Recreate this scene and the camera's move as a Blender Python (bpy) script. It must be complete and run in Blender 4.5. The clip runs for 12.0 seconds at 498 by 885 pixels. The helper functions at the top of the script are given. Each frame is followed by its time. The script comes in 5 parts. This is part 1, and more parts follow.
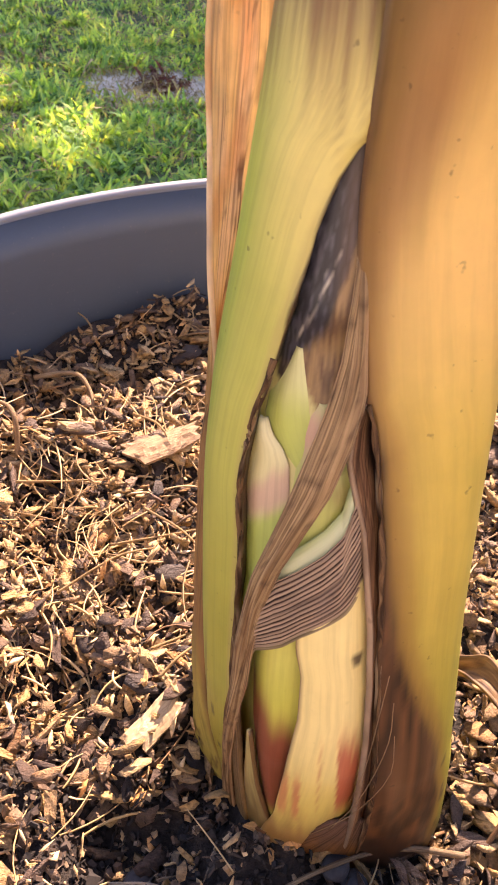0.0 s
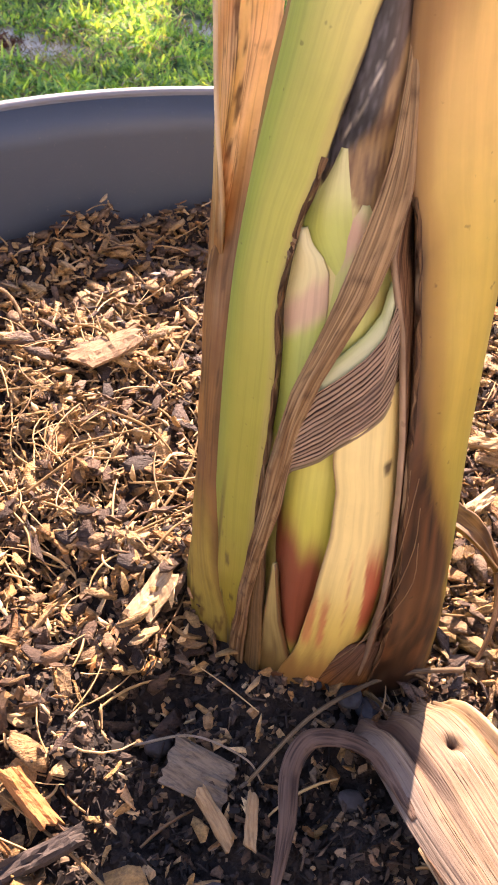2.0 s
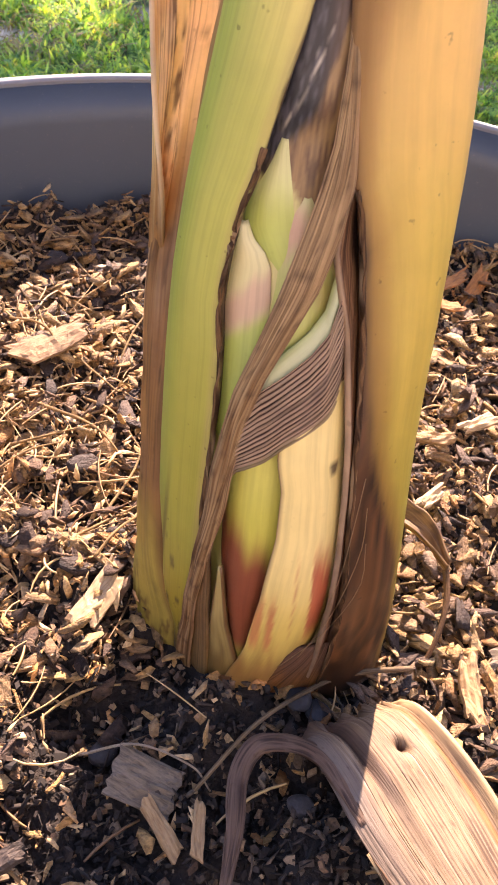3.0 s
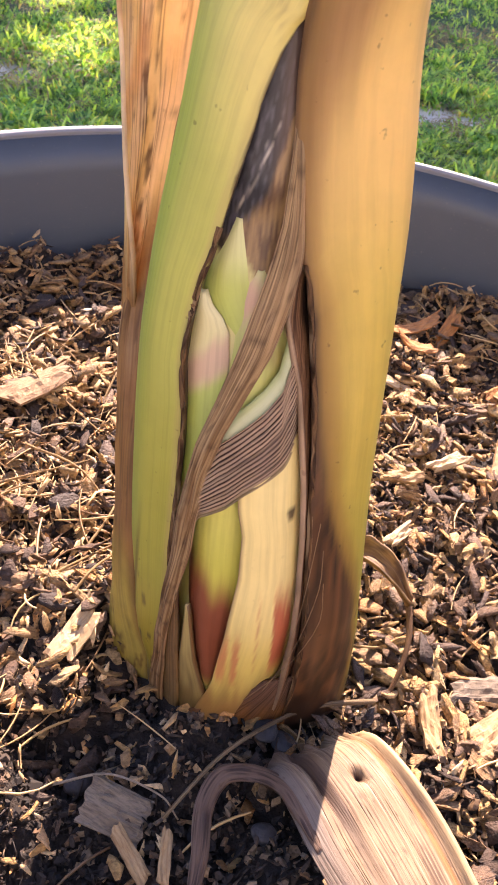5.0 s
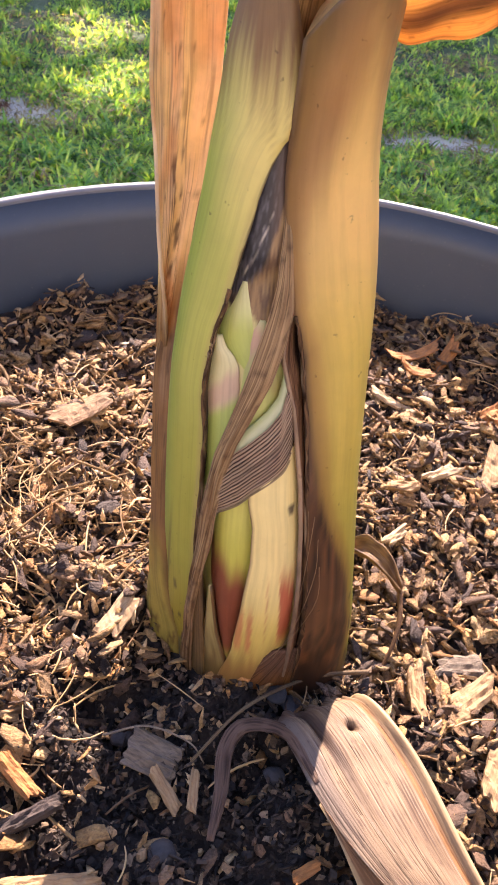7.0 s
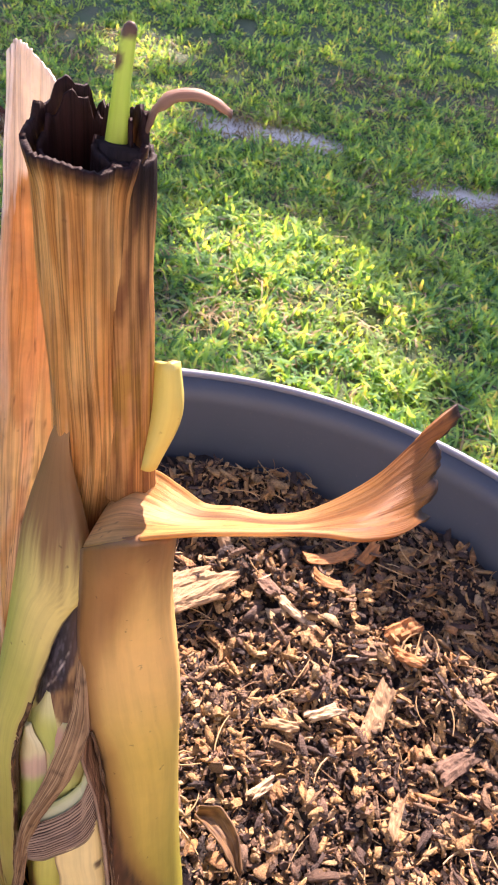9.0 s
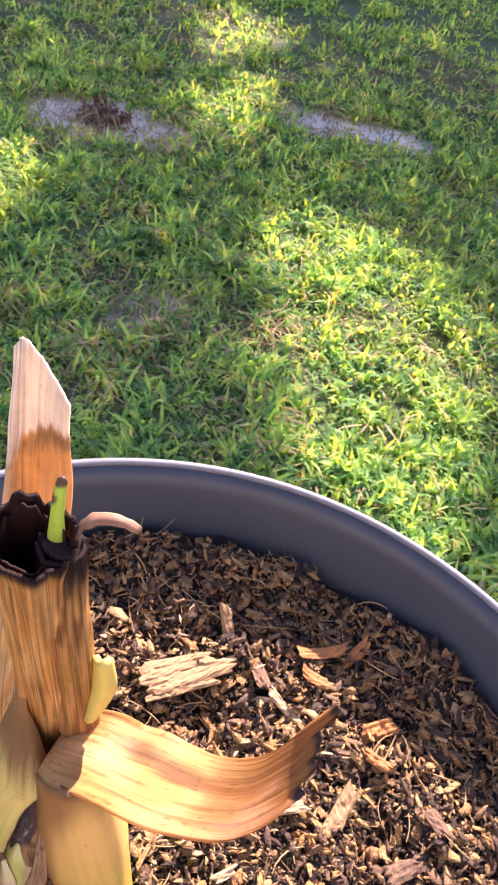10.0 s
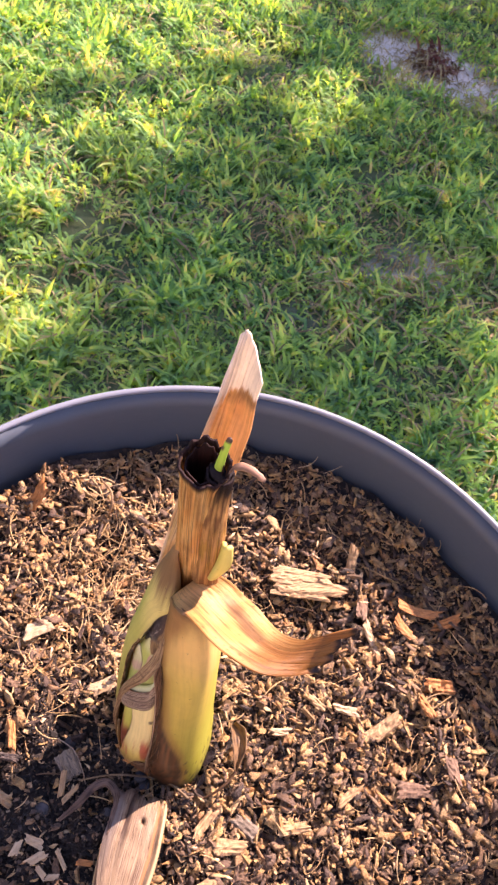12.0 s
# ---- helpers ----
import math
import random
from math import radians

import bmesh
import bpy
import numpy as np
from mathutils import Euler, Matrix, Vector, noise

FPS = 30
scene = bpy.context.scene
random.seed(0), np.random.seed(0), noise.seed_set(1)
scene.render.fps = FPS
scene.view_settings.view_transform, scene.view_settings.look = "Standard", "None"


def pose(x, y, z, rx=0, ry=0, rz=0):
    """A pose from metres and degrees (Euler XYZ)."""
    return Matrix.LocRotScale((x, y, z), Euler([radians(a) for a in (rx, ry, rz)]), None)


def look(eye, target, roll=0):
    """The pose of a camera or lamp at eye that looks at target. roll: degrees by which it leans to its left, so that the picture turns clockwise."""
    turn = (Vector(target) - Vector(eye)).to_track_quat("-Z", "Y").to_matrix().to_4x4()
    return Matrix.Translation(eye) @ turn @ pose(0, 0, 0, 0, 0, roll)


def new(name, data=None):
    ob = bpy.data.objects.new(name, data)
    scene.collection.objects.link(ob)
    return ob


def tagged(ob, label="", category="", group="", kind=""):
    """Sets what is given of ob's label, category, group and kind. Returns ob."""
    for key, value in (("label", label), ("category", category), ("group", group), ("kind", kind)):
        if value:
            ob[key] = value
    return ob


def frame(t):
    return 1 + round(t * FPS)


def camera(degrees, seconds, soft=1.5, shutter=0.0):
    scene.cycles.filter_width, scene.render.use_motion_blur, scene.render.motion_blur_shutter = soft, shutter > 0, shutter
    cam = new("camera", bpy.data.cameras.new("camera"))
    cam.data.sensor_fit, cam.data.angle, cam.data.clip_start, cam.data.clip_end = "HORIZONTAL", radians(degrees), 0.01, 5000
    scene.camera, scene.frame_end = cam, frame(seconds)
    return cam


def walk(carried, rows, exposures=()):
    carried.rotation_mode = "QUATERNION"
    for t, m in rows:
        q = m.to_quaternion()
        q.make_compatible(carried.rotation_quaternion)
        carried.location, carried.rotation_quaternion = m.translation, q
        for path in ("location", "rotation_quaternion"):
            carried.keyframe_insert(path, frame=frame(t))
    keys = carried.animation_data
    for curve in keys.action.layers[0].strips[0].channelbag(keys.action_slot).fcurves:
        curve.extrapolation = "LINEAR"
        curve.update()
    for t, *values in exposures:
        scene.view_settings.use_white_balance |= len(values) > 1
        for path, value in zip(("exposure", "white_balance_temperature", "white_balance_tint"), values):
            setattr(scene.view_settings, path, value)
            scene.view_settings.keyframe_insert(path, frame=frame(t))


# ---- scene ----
cam = camera(34.53, 12.0, 1.8)
cam.data.dof.use_dof, cam.data.dof.focus_distance, cam.data.dof.aperture_fstop = True, 0.2, 130.0
PATH = [
    (0, (0.05530, 0.04849, 0.22084), (0.05509, 0.77992, -0.46106), 4.484),
    (0.5, (0.04010, 0.04315, 0.21005), (0.10207, 0.77687, -0.46657), 5.656),
    (1, (0.03199, 0.03988, 0.20378), (0.13918, 0.76495, -0.47651), 6.919),
    (1.5, (0.02403, 0.02909, 0.19484), (0.17297, 0.74358, -0.48878), 8.513),
    (2, (0.01898, 0.02426, 0.19841), (0.20532, 0.72939, -0.48574), 10.018),
    (2.5, (0.01759, 0.02473, 0.20116), (0.23487, 0.71988, -0.48409), 11.448),
    (3, (0.02292, 0.02888, 0.19646), (0.26204, 0.71812, -0.48747), 12.520),
    (3.2, (0.02531, 0.02934, 0.19631), (0.27052, 0.71503, -0.48903), 12.824),
    (4.8, (0.02955, 0.02662, 0.20450), (0.27870, 0.73099, -0.46016), 12.924),
    (5, (0.02728, 0.02224, 0.20979), (0.27065, 0.73276, -0.45046), 12.554),
    (5.5, (0.01193, -0.00924, 0.22720), (0.23602, 0.71563, -0.42423), 11.399),
    (6, (0.00674, -0.02135, 0.24477), (0.21577, 0.71238, -0.40172), 10.402),
    (6.5, (0.00433, -0.04752, 0.24967), (0.20573, 0.69210, -0.39252), 9.730),
    (7, (0.02232, -0.01472, 0.23953), (0.22713, 0.72109, -0.40594), 9.855),
    (7.2, (0.03938, 0.01340, 0.23203), (0.24319, 0.74885, -0.41418), 9.960),
    (8.8, (0.06174, 0.03690, 0.30889), (0.24616, 0.76789, -0.34811), 13.688),
    (9, (0.07186, 0.04669, 0.33773), (0.24598, 0.77480, -0.32525), 14.163),
    (9.5, (0.09449, 0.06843, 0.40384), (0.22998, 0.78384, -0.28161), 14.961),
    (10, (0.09267, 0.07749, 0.43171), (0.17807, 0.76705, -0.28746), 14.725),
    (10.5, (0.08793, 0.06882, 0.45454), (0.11821, 0.72527, -0.29922), 14.049),
    (11, (0.08558, 0.05427, 0.45395), (0.05705, 0.67356, -0.33069), 13.652),
    (11.5, (0.09845, 0.04117, 0.49633), (0.01312, 0.62109, -0.31386), 13.510),
    (12, (0.11953, 0.02923, 0.53907), (-0.02872, 0.57466, -0.28587), 16.065),
]
walk(cam, [(t, look(eye, target, roll)) for t, eye, target, roll in PATH], [(0.0, 2.26, 6720, 35), (3.2, 2.26, 6480, 34), (5.0, 2.24, 6300, 33), (6.2, 2.1, 6100, 31), (9.0, 2.0, 6080, 40), (12.0, 1.95, 6150, 42)])

# ---- light ----
SUN_AZ = radians(17)                     # clockwise from +y
SUN_EL = radians(37.5)
TO_SUN = Vector((math.sin(SUN_AZ) * math.cos(SUN_EL), math.cos(SUN_AZ) * math.cos(SUN_EL), math.sin(SUN_EL)))
world = bpy.data.worlds.new("sky")
scene.world = world
world.use_nodes = True
wn = world.node_tree
sky = wn.nodes.new("ShaderNodeTexSky")
sky.sky_type, sky.sun_disc = "NISHITA", False
sky.sun_elevation, sky.sun_rotation = SUN_EL, SUN_AZ
wn.links.new(sky.outputs[0], wn.nodes["Background"].inputs[0])
wn.nodes["Background"].inputs[1].default_value = 0.088
sun = new("sun", bpy.data.lights.new("sun", "SUN"))
sun.data.energy, sun.data.angle, sun.data.color = 5.0, radians(0.6), (1.0, 0.82, 0.58)
sun.matrix_world = look(TO_SUN * 10, (0, 0, 0))


# ---- materials ----
def tree_of(name):
    m = bpy.data.materials.new(name)
    m.use_nodes = True
    nt = m.node_tree
    return m, nt, nt.nodes["Principled BSDF"], nt.nodes["Material Output"]


def node(nt, kind, ins=None, **props):
    n = nt.nodes.new("ShaderNode" + kind)
    if "operation" in props:
        n.operation = props["operation"]
    if "data_type" in props:
        n.data_type, n.blend_type = props["data_type"], props["blend_type"]
    if "layer_name" in props:
        n.layer_name = props["layer_name"]
    for k, v in (ins or {}).items():
        if isinstance(v, bpy.types.NodeSocket):
            nt.links.new(v, n.inputs[k])
        else:
            n.inputs[k].default_value = v
    return n


def noise_of(nt, vec, scale, detail=3.0, rough=0.55):
    return node(nt, "TexNoise", {"Vector": vec, "Scale": scale, "Detail": detail, "Roughness": rough}).outputs[0]


def ramp(nt, fac, stops, mode="LINEAR"):
    r = node(nt, "ValToRGB", {0: fac})
    r.color_ramp.interpolation = mode
    while len(r.color_ramp.elements) < len(stops):
        r.color_ramp.elements.new(0.5)
    for e, (p, c) in zip(r.color_ramp.elements, stops):
        e.position, e.color = p, (*c, 1)
    return r.outputs[0]


def grey(nt, fac, stops):
    return ramp(nt, fac, [(p, (v, v, v)) for p, v in stops])


def mixed(nt, fac, a, b, blend="MIX"):
    n = node(nt, "Mix", data_type="RGBA", blend_type=blend)
    for i, v in ((0, fac), (6, a), (7, b)):
        if isinstance(v, bpy.types.NodeSocket):
            nt.links.new(v, n.inputs[i])
        else:
            n.inputs[i].default_value = v if i == 0 else (*v, 1)
    return n.outputs[2]


def bumped(nt, bsdf, height, strength, dist):
    b = node(nt, "Bump", {"Height": height, "Strength": strength, "Distance": dist})
    nt.links.new(b.outputs[0], bsdf.inputs["Normal"])
    return b.outputs[0]


def stretched(nt, vec, scale):
    return node(nt, "Mapping", {"Vector": vec, "Scale": scale}).outputs[0]


def plant_tissue(name, fibres=0.5, rough=0.5, clear=0.15, relief=0.35, pores=0.0, spec=0.5, lines=900.0, blotch=0.8, glow=(1.0, 0.86, 0.62)):
    """Leaf-sheath tissue: pigment from the mesh, fibres along its length."""
    m, nt, b, out = tree_of(name)
    uv = node(nt, "UVMap").outputs[0]
    geo = node(nt, "NewGeometry").outputs["Position"]
    col = node(nt, "VertexColor", layer_name="pigment").outputs[0]
    fine = noise_of(nt, stretched(nt, uv, (lines, 22, 1)), 1.0, 4, 0.65)
    wide = noise_of(nt, stretched(nt, uv, (lines / 2.6, 9, 1)), 1.0, 3, 0.6)
    blot = noise_of(nt, geo, 130, 4, 0.6)
    k = node(nt, "Math", {0: fine, 1: wide}, operation="ADD").outputs[0]
    f = grey(nt, node(nt, "Math", {0: k, 1: 0.5}, operation="MULTIPLY").outputs[0], [(0.41, 1 - fibres), (0.53, 1.0)])
    c = mixed(nt, 1.0, col, f, "MULTIPLY")
    c = mixed(nt, 1.0, c, grey(nt, blot, [(0.25, blotch), (0.6, 1.0)]), "MULTIPLY")
    specks = noise_of(nt, geo, 420, 2, 0.5)
    c = mixed(nt, grey(nt, specks, [(0.70, 0.0), (0.76, 0.75 * pores)]), c, (0.035, 0.018, 0.01))
    nt.links.new(c, b.inputs["Base Color"])
    b.inputs["Roughness"].default_value = rough
    b.inputs["Specular IOR Level"].default_value = spec
    nrm = bumped(nt, b, k, relief, 0.0006)
    if clear:
        tr = node(nt, "BsdfTranslucent", {"Color": mixed(nt, 1.0, c, glow, "MULTIPLY"), "Normal": nrm})
        mx = node(nt, "MixShader", {0: clear, 1: b.outputs[0], 2: tr.outputs[0]})
        nt.links.new(mx.outputs[0], out.inputs[0])
    return m


FRESH = plant_tissue("fresh_sheath", blotch=0.92, fibres=0.11, rough=0.42, clear=0.29, relief=0.14, pores=0.6, lines=420, glow=(1.0, 0.9, 0.6))
DRY = plant_tissue("dry_sheath", lines=2600, fibres=0.55, rough=0.62, clear=0.36, relief=0.45, pores=0.35, spec=0.2)
PAPER = plant_tissue("papery_leaf", fibres=0.34, rough=0.55, clear=0.34, relief=0.6, pores=0.3, spec=0.4, lines=1200)
FLAP = plant_tissue("bent_leaf_stalk", fibres=0.3, rough=0.5, clear=0.5, relief=0.5, pores=0.2, spec=0.4, lines=1200)
HUSK = plant_tissue("pale_husk", lines=1100, fibres=0.22, rough=0.6, clear=0.32, relief=0.4, pores=0.25, spec=0.35, glow=(1.0, 0.94, 0.7))
LEAF = plant_tissue("fallen_leaf", lines=3000, fibres=0.16, rough=0.6, clear=0.16, relief=0.4, pores=0.25, spec=0.4)
HEART = plant_tissue("inner_sheath", blotch=0.93, fibres=0.14, rough=0.36, clear=0.1, relief=0.15, pores=0.1, lines=500)


def wood_material(name, per_object):
    m, nt, b, out = tree_of(name)
    if per_object:
        rnd = node(nt, "ObjectInfo").outputs["Random"]
        vec = node(nt, "TexCoord").outputs["Object"]
    else:
        rnd = node(nt, "NewGeometry").outputs["Random Per Island"]
        vec = node(nt, "NewGeometry").outputs["Position"]
    geo = node(nt, "NewGeometry").outputs["Position"]
    base = ramp(nt, rnd, [(0.0, (0.04, 0.026, 0.02)), (0.14, (0.11, 0.065, 0.042)), (0.26, (0.24, 0.145, 0.08)), (0.36, (0.49, 0.29, 0.105)),
                          (0.58, (0.66, 0.41, 0.155)), (0.66, (0.50, 0.24, 0.07)), (0.73, (0.32, 0.20, 0.11)), (0.82, (0.15, 0.09, 0.055)), (0.9, (0.54, 0.335, 0.14)), (1.0, (0.72, 0.51, 0.25))])
    grain = noise_of(nt, stretched(nt, vec, (160, 900, 900)), 1.0, 4, 0.7)
    dirt = noise_of(nt, geo, 190, 4, 0.7)
    c = mixed(nt, 1.0, base, grey(nt, grain, [(0.3, 0.5), (0.52, 0.82), (0.72, 1.0)]), "MULTIPLY")
    c = mixed(nt, grey(nt, dirt, [(0.5, 0.0), (0.68, 0.6)]), c, (0.055, 0.034, 0.022))
    fleck = noise_of(nt, geo, 900, 4, 0.75)
    c = mixed(nt, 1.0, c, grey(nt, fleck, [(0.34, 0.62), (0.52, 1.02), (0.7, 1.25)]), "MULTIPLY")
    nt.links.new(c, b.inputs["Base Color"])
    b.inputs["Roughness"].default_value = 0.62
    b.inputs["Specular IOR Level"].default_value = 0.45
    bumped(nt, b, node(nt, "Math", {0: grain, 1: fleck}, operation="ADD").outputs[0], 1.0, 0.0011)
    return m


CHIP = wood_material("wood_chip_piece", True)
CHIPS = wood_material("wood_chip_litter", False)


def tinted_wood(name, light, dark, rough=0.75, scale=(140, 1100, 1100), weather=0.35):
    m, nt, b, out = tree_of(name)
    vec = node(nt, "TexCoord").outputs["Object"]
    grain = noise_of(nt, stretched(nt, vec, scale), 1.0, 5, 0.7)
    big = noise_of(nt, vec, 110, 3, 0.6)
    c = ramp(nt, grain, [(0.32, dark), (0.58, light)])
    c = mixed(nt, grey(nt, big, [(0.5, 0.0), (0.72, weather)]), c, (0.06, 0.04, 0.025))
    nt.links.new(c, b.inputs["Base Color"])
    b.inputs["Roughness"].default_value = rough
    bumped(nt, b, grain, 0.8, 0.0008)
    return m


STRAW_WOOD = tinted_wood("pale_split_wood", (0.44, 0.29, 0.14), (0.26, 0.15, 0.065))
CREAM_WOOD = tinted_wood("cream_wood", (0.52, 0.38, 0.22), (0.34, 0.22, 0.11), weather=0.25)
ORANGE_WOOD = tinted_wood("orange_wood", (0.46, 0.2, 0.055), (0.24, 0.1, 0.03))
TAN_WOOD = tinted_wood("brown_tan_wood", (0.34, 0.215, 0.11), (0.19, 0.11, 0.055))
GREY_WOOD = tinted_wood("weathered_grey_wood", (0.21, 0.165, 0.115), (0.07, 0.055, 0.04))
BARK = tinted_wood("brown_bark", (0.2, 0.12, 0.07), (0.07, 0.04, 0.025))
PEBBLE = tinted_wood("dark_pebble", (0.05, 0.046, 0.046), (0.022, 0.02, 0.021), 0.6, (300, 300, 300), 0.1)
CHAR = tinted_wood("dark_rotted_wood", (0.075, 0.055, 0.045), (0.02, 0.016, 0.014))


def soil_material():
    m, nt, b, out = tree_of("dark_compost")
    geo = node(nt, "NewGeometry").outputs["Position"]
    n1, n2 = noise_of(nt, geo, 260, 5, 0.7), noise_of(nt, geo, 900, 4, 0.7)
    c = ramp(nt, n1, [(0.3, (0.012, 0.009, 0.007)), (0.55, (0.03, 0.021, 0.016)), (0.75, (0.07, 0.046, 0.032))])
    nt.links.new(c, b.inputs["Base Color"])
    b.inputs["Roughness"].default_value = 0.9
    bumped(nt, b, n2, 1.0, 0.002)
    return m


def crumb_material(name, stops):
    m, nt, b, out = tree_of(name)
    rnd = node(nt, "NewGeometry").outputs["Random Per Island"]
    geo = node(nt, "NewGeometry").outputs["Position"]
    c = ramp(nt, rnd, stops)
    c = mixed(nt, 1.0, c, grey(nt, noise_of(nt, geo, 1200, 3), [(0.3, 0.55), (0.6, 1.1)]), "MULTIPLY")
    nt.links.new(c, b.inputs["Base Color"])
    b.inputs["Roughness"].default_value = 0.85
    return m


def strand_material():
    m, nt, b, out = tree_of("dry_fibre")
    rnd = node(nt, "NewGeometry").outputs["Random Per Island"]
    c = ramp(nt, rnd, [(0.0, (0.18, 0.1, 0.05)), (0.3, (0.42, 0.27, 0.11)), (0.65, (0.54, 0.36, 0.155)), (0.95, (0.62, 0.46, 0.24))])
    nt.links.new(c, b.inputs["Base Color"])
    b.inputs["Roughness"].default_value = 0.6
    return m


SOIL, STRAND = soil_material(), strand_material()
CRUMB = crumb_material("wood_crumb", [(0.0, (0.03, 0.02, 0.015)), (0.3, (0.085, 0.052, 0.033)), (0.6, (0.18, 0.11, 0.062)), (0.82, (0.36, 0.23, 0.115)), (0.98, (0.56, 0.39, 0.2))])
DARK_CRUMB = crumb_material("compost_crumb", [(0.0, (0.01, 0.008, 0.007)), (0.5, (0.028, 0.021, 0.017)), (0.8, (0.065, 0.047, 0.035)), (0.95, (0.22, 0.16, 0.1))])
SHAVING = crumb_material("dry_shaving", [(0.0, (0.40, 0.26, 0.12)), (0.4, (0.56, 0.38, 0.18)), (0.7, (0.66, 0.48, 0.26)), (0.9, (0.5, 0.24, 0.07)), (1.0, (0.72, 0.57, 0.36))])


def plastic_material(name, base, rough):
    m, nt, b, out = tree_of(name)
    vec = node(nt, "TexCoord").outputs["Object"]
    cloud = noise_of(nt, vec, 14, 4, 0.6)
    scuff = noise_of(nt, stretched(nt, vec, (70, 70, 380)), 1.0, 4, 0.7)
    dust = noise_of(nt, vec, 700, 3, 0.6)
    c = mixed(nt, grey(nt, cloud, [(0.35, 0.0), (0.75, 0.35)]), base, tuple(v * 1.35 + 0.01 for v in base))
    c = mixed(nt, grey(nt, scuff, [(0.6, 0.0), (0.8, 0.22)]), c, (0.16, 0.15, 0.14))
    c = mixed(nt, grey(nt, dust, [(0.66, 0.0), (0.74, 0.3)]), c, (0.22, 0.2, 0.18))
    nt.links.new(c, b.inputs["Base Color"])
    nt.links.new(grey(nt, scuff, [(0.3, rough - 0.06), (0.7, rough + 0.1)]), b.inputs["Roughness"])
    bumped(nt, b, dust, 0.12, 0.0004)
    return m


POT = plastic_material("charcoal_plastic", (0.054, 0.071, 0.094), 0.46)
# same plastic made paler, the sun's highlight on the rim put into colour
POT_RIM_SUNLIT = plastic_material("charcoal_plastic_sunlit_rim", (0.15, 0.165, 0.195), 0.42)


def grass_material(name, stops, clear):
    m, nt, b, out = tree_of(name)
    g = node(nt, "NewGeometry")
    rnd, geo = g.outputs["Random Per Island"], g.outputs["Position"]
    clump = node(nt, "MapRange", {0: noise_of(nt, geo, 38, 2, 0.5), 1: 0.3, 2: 0.7}).outputs[0]
    pick = node(nt, "Math", {0: node(nt, "Math", {0: rnd, 1: 0.45}, operation="MULTIPLY").outputs[0], 1: node(nt, "Math", {0: clump, 1: 0.55}, operation="MULTIPLY").outputs[0]}, operation="ADD").outputs[0]
    c = ramp(nt, pick, stops)
    patch = noise_of(nt, geo, 5.5, 4, 0.6)
    c = mixed(nt, grey(nt, patch, [(0.5, 0.0), (0.72, 0.45)]), c, (0.26, 0.33, 0.1))
    nt.links.new(c, b.inputs["Base Color"])
    b.inputs["Roughness"].default_value = 0.55
    b.inputs["Specular IOR Level"].default_value = 0.14
    tr = node(nt, "BsdfTranslucent", {"Color": mixed(nt, 1.0, c, (3.1, 2.55, 0.45), "MULTIPLY")})
    nt.links.new(node(nt, "MixShader", {0: clear, 1: b.outputs[0], 2: tr.outputs[0]}).outputs[0], out.inputs[0])
    return m


GRASS = grass_material("grass_blade", [(0.1, (0.03, 0.085, 0.05)), (0.35, (0.10, 0.235, 0.115)), (0.58, (0.24, 0.41, 0.16)), (0.78, (0.42, 0.52, 0.19)), (0.9, (0.54, 0.46, 0.24)), (1.0, (0.60, 0.50, 0.31))], 0.5)
STRAW = grass_material("dead_grass", [(0.1, (0.13, 0.095, 0.055)), (0.5, (0.28, 0.215, 0.11)), (0.9, (0.42, 0.34, 0.18))], 0.12)
RUST = grass_material("dead_weed_leaf", [(0.0, (0.06, 0.02, 0.015)), (1.0, (0.16, 0.06, 0.045))], 0.2)
CANOPY = grass_material("tree_leaf", [(0.0, (0.03, 0.06, 0.015)), (1.0, (0.08, 0.13, 0.03))], 0.3)


def lawn_soil_material():
    m, nt, b, out = tree_of("lawn_earth")
    geo = node(nt, "NewGeometry").outputs["Position"]
    n1, n2, n3 = noise_of(nt, geo, 7, 5, 0.6), noise_of(nt, geo, 90, 5, 0.7), noise_of(nt, geo, 500, 4, 0.7)
    c = ramp(nt, n2, [(0.3, (0.03, 0.03, 0.016)), (0.5, (0.07, 0.066, 0.032)), (0.7, (0.15, 0.125, 0.07))])
    c = mixed(nt, grey(nt, n1, [(0.3, 0.3), (0.6, 0.85)]), c, (0.075, 0.14, 0.05))
    sand = node(nt, "VertexColor", layer_name="pigment")
    c = mixed(nt, sand.outputs[0], c, mixed(nt, n3, (0.72, 0.69, 0.64), (0.90, 0.87, 0.82)))
    nt.links.new(c, b.inputs["Base Color"])
    b.inputs["Roughness"].default_value = 0.95
    bumped(nt, b, n3, 0.8, 0.006)
    return m


EARTH = lawn_soil_material()


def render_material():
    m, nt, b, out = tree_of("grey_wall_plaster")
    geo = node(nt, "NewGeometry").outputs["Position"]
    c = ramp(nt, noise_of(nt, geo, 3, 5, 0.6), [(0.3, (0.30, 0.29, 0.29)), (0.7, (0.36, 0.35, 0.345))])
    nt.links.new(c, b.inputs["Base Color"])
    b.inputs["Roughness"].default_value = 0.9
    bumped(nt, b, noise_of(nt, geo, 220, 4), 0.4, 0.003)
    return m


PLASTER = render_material()


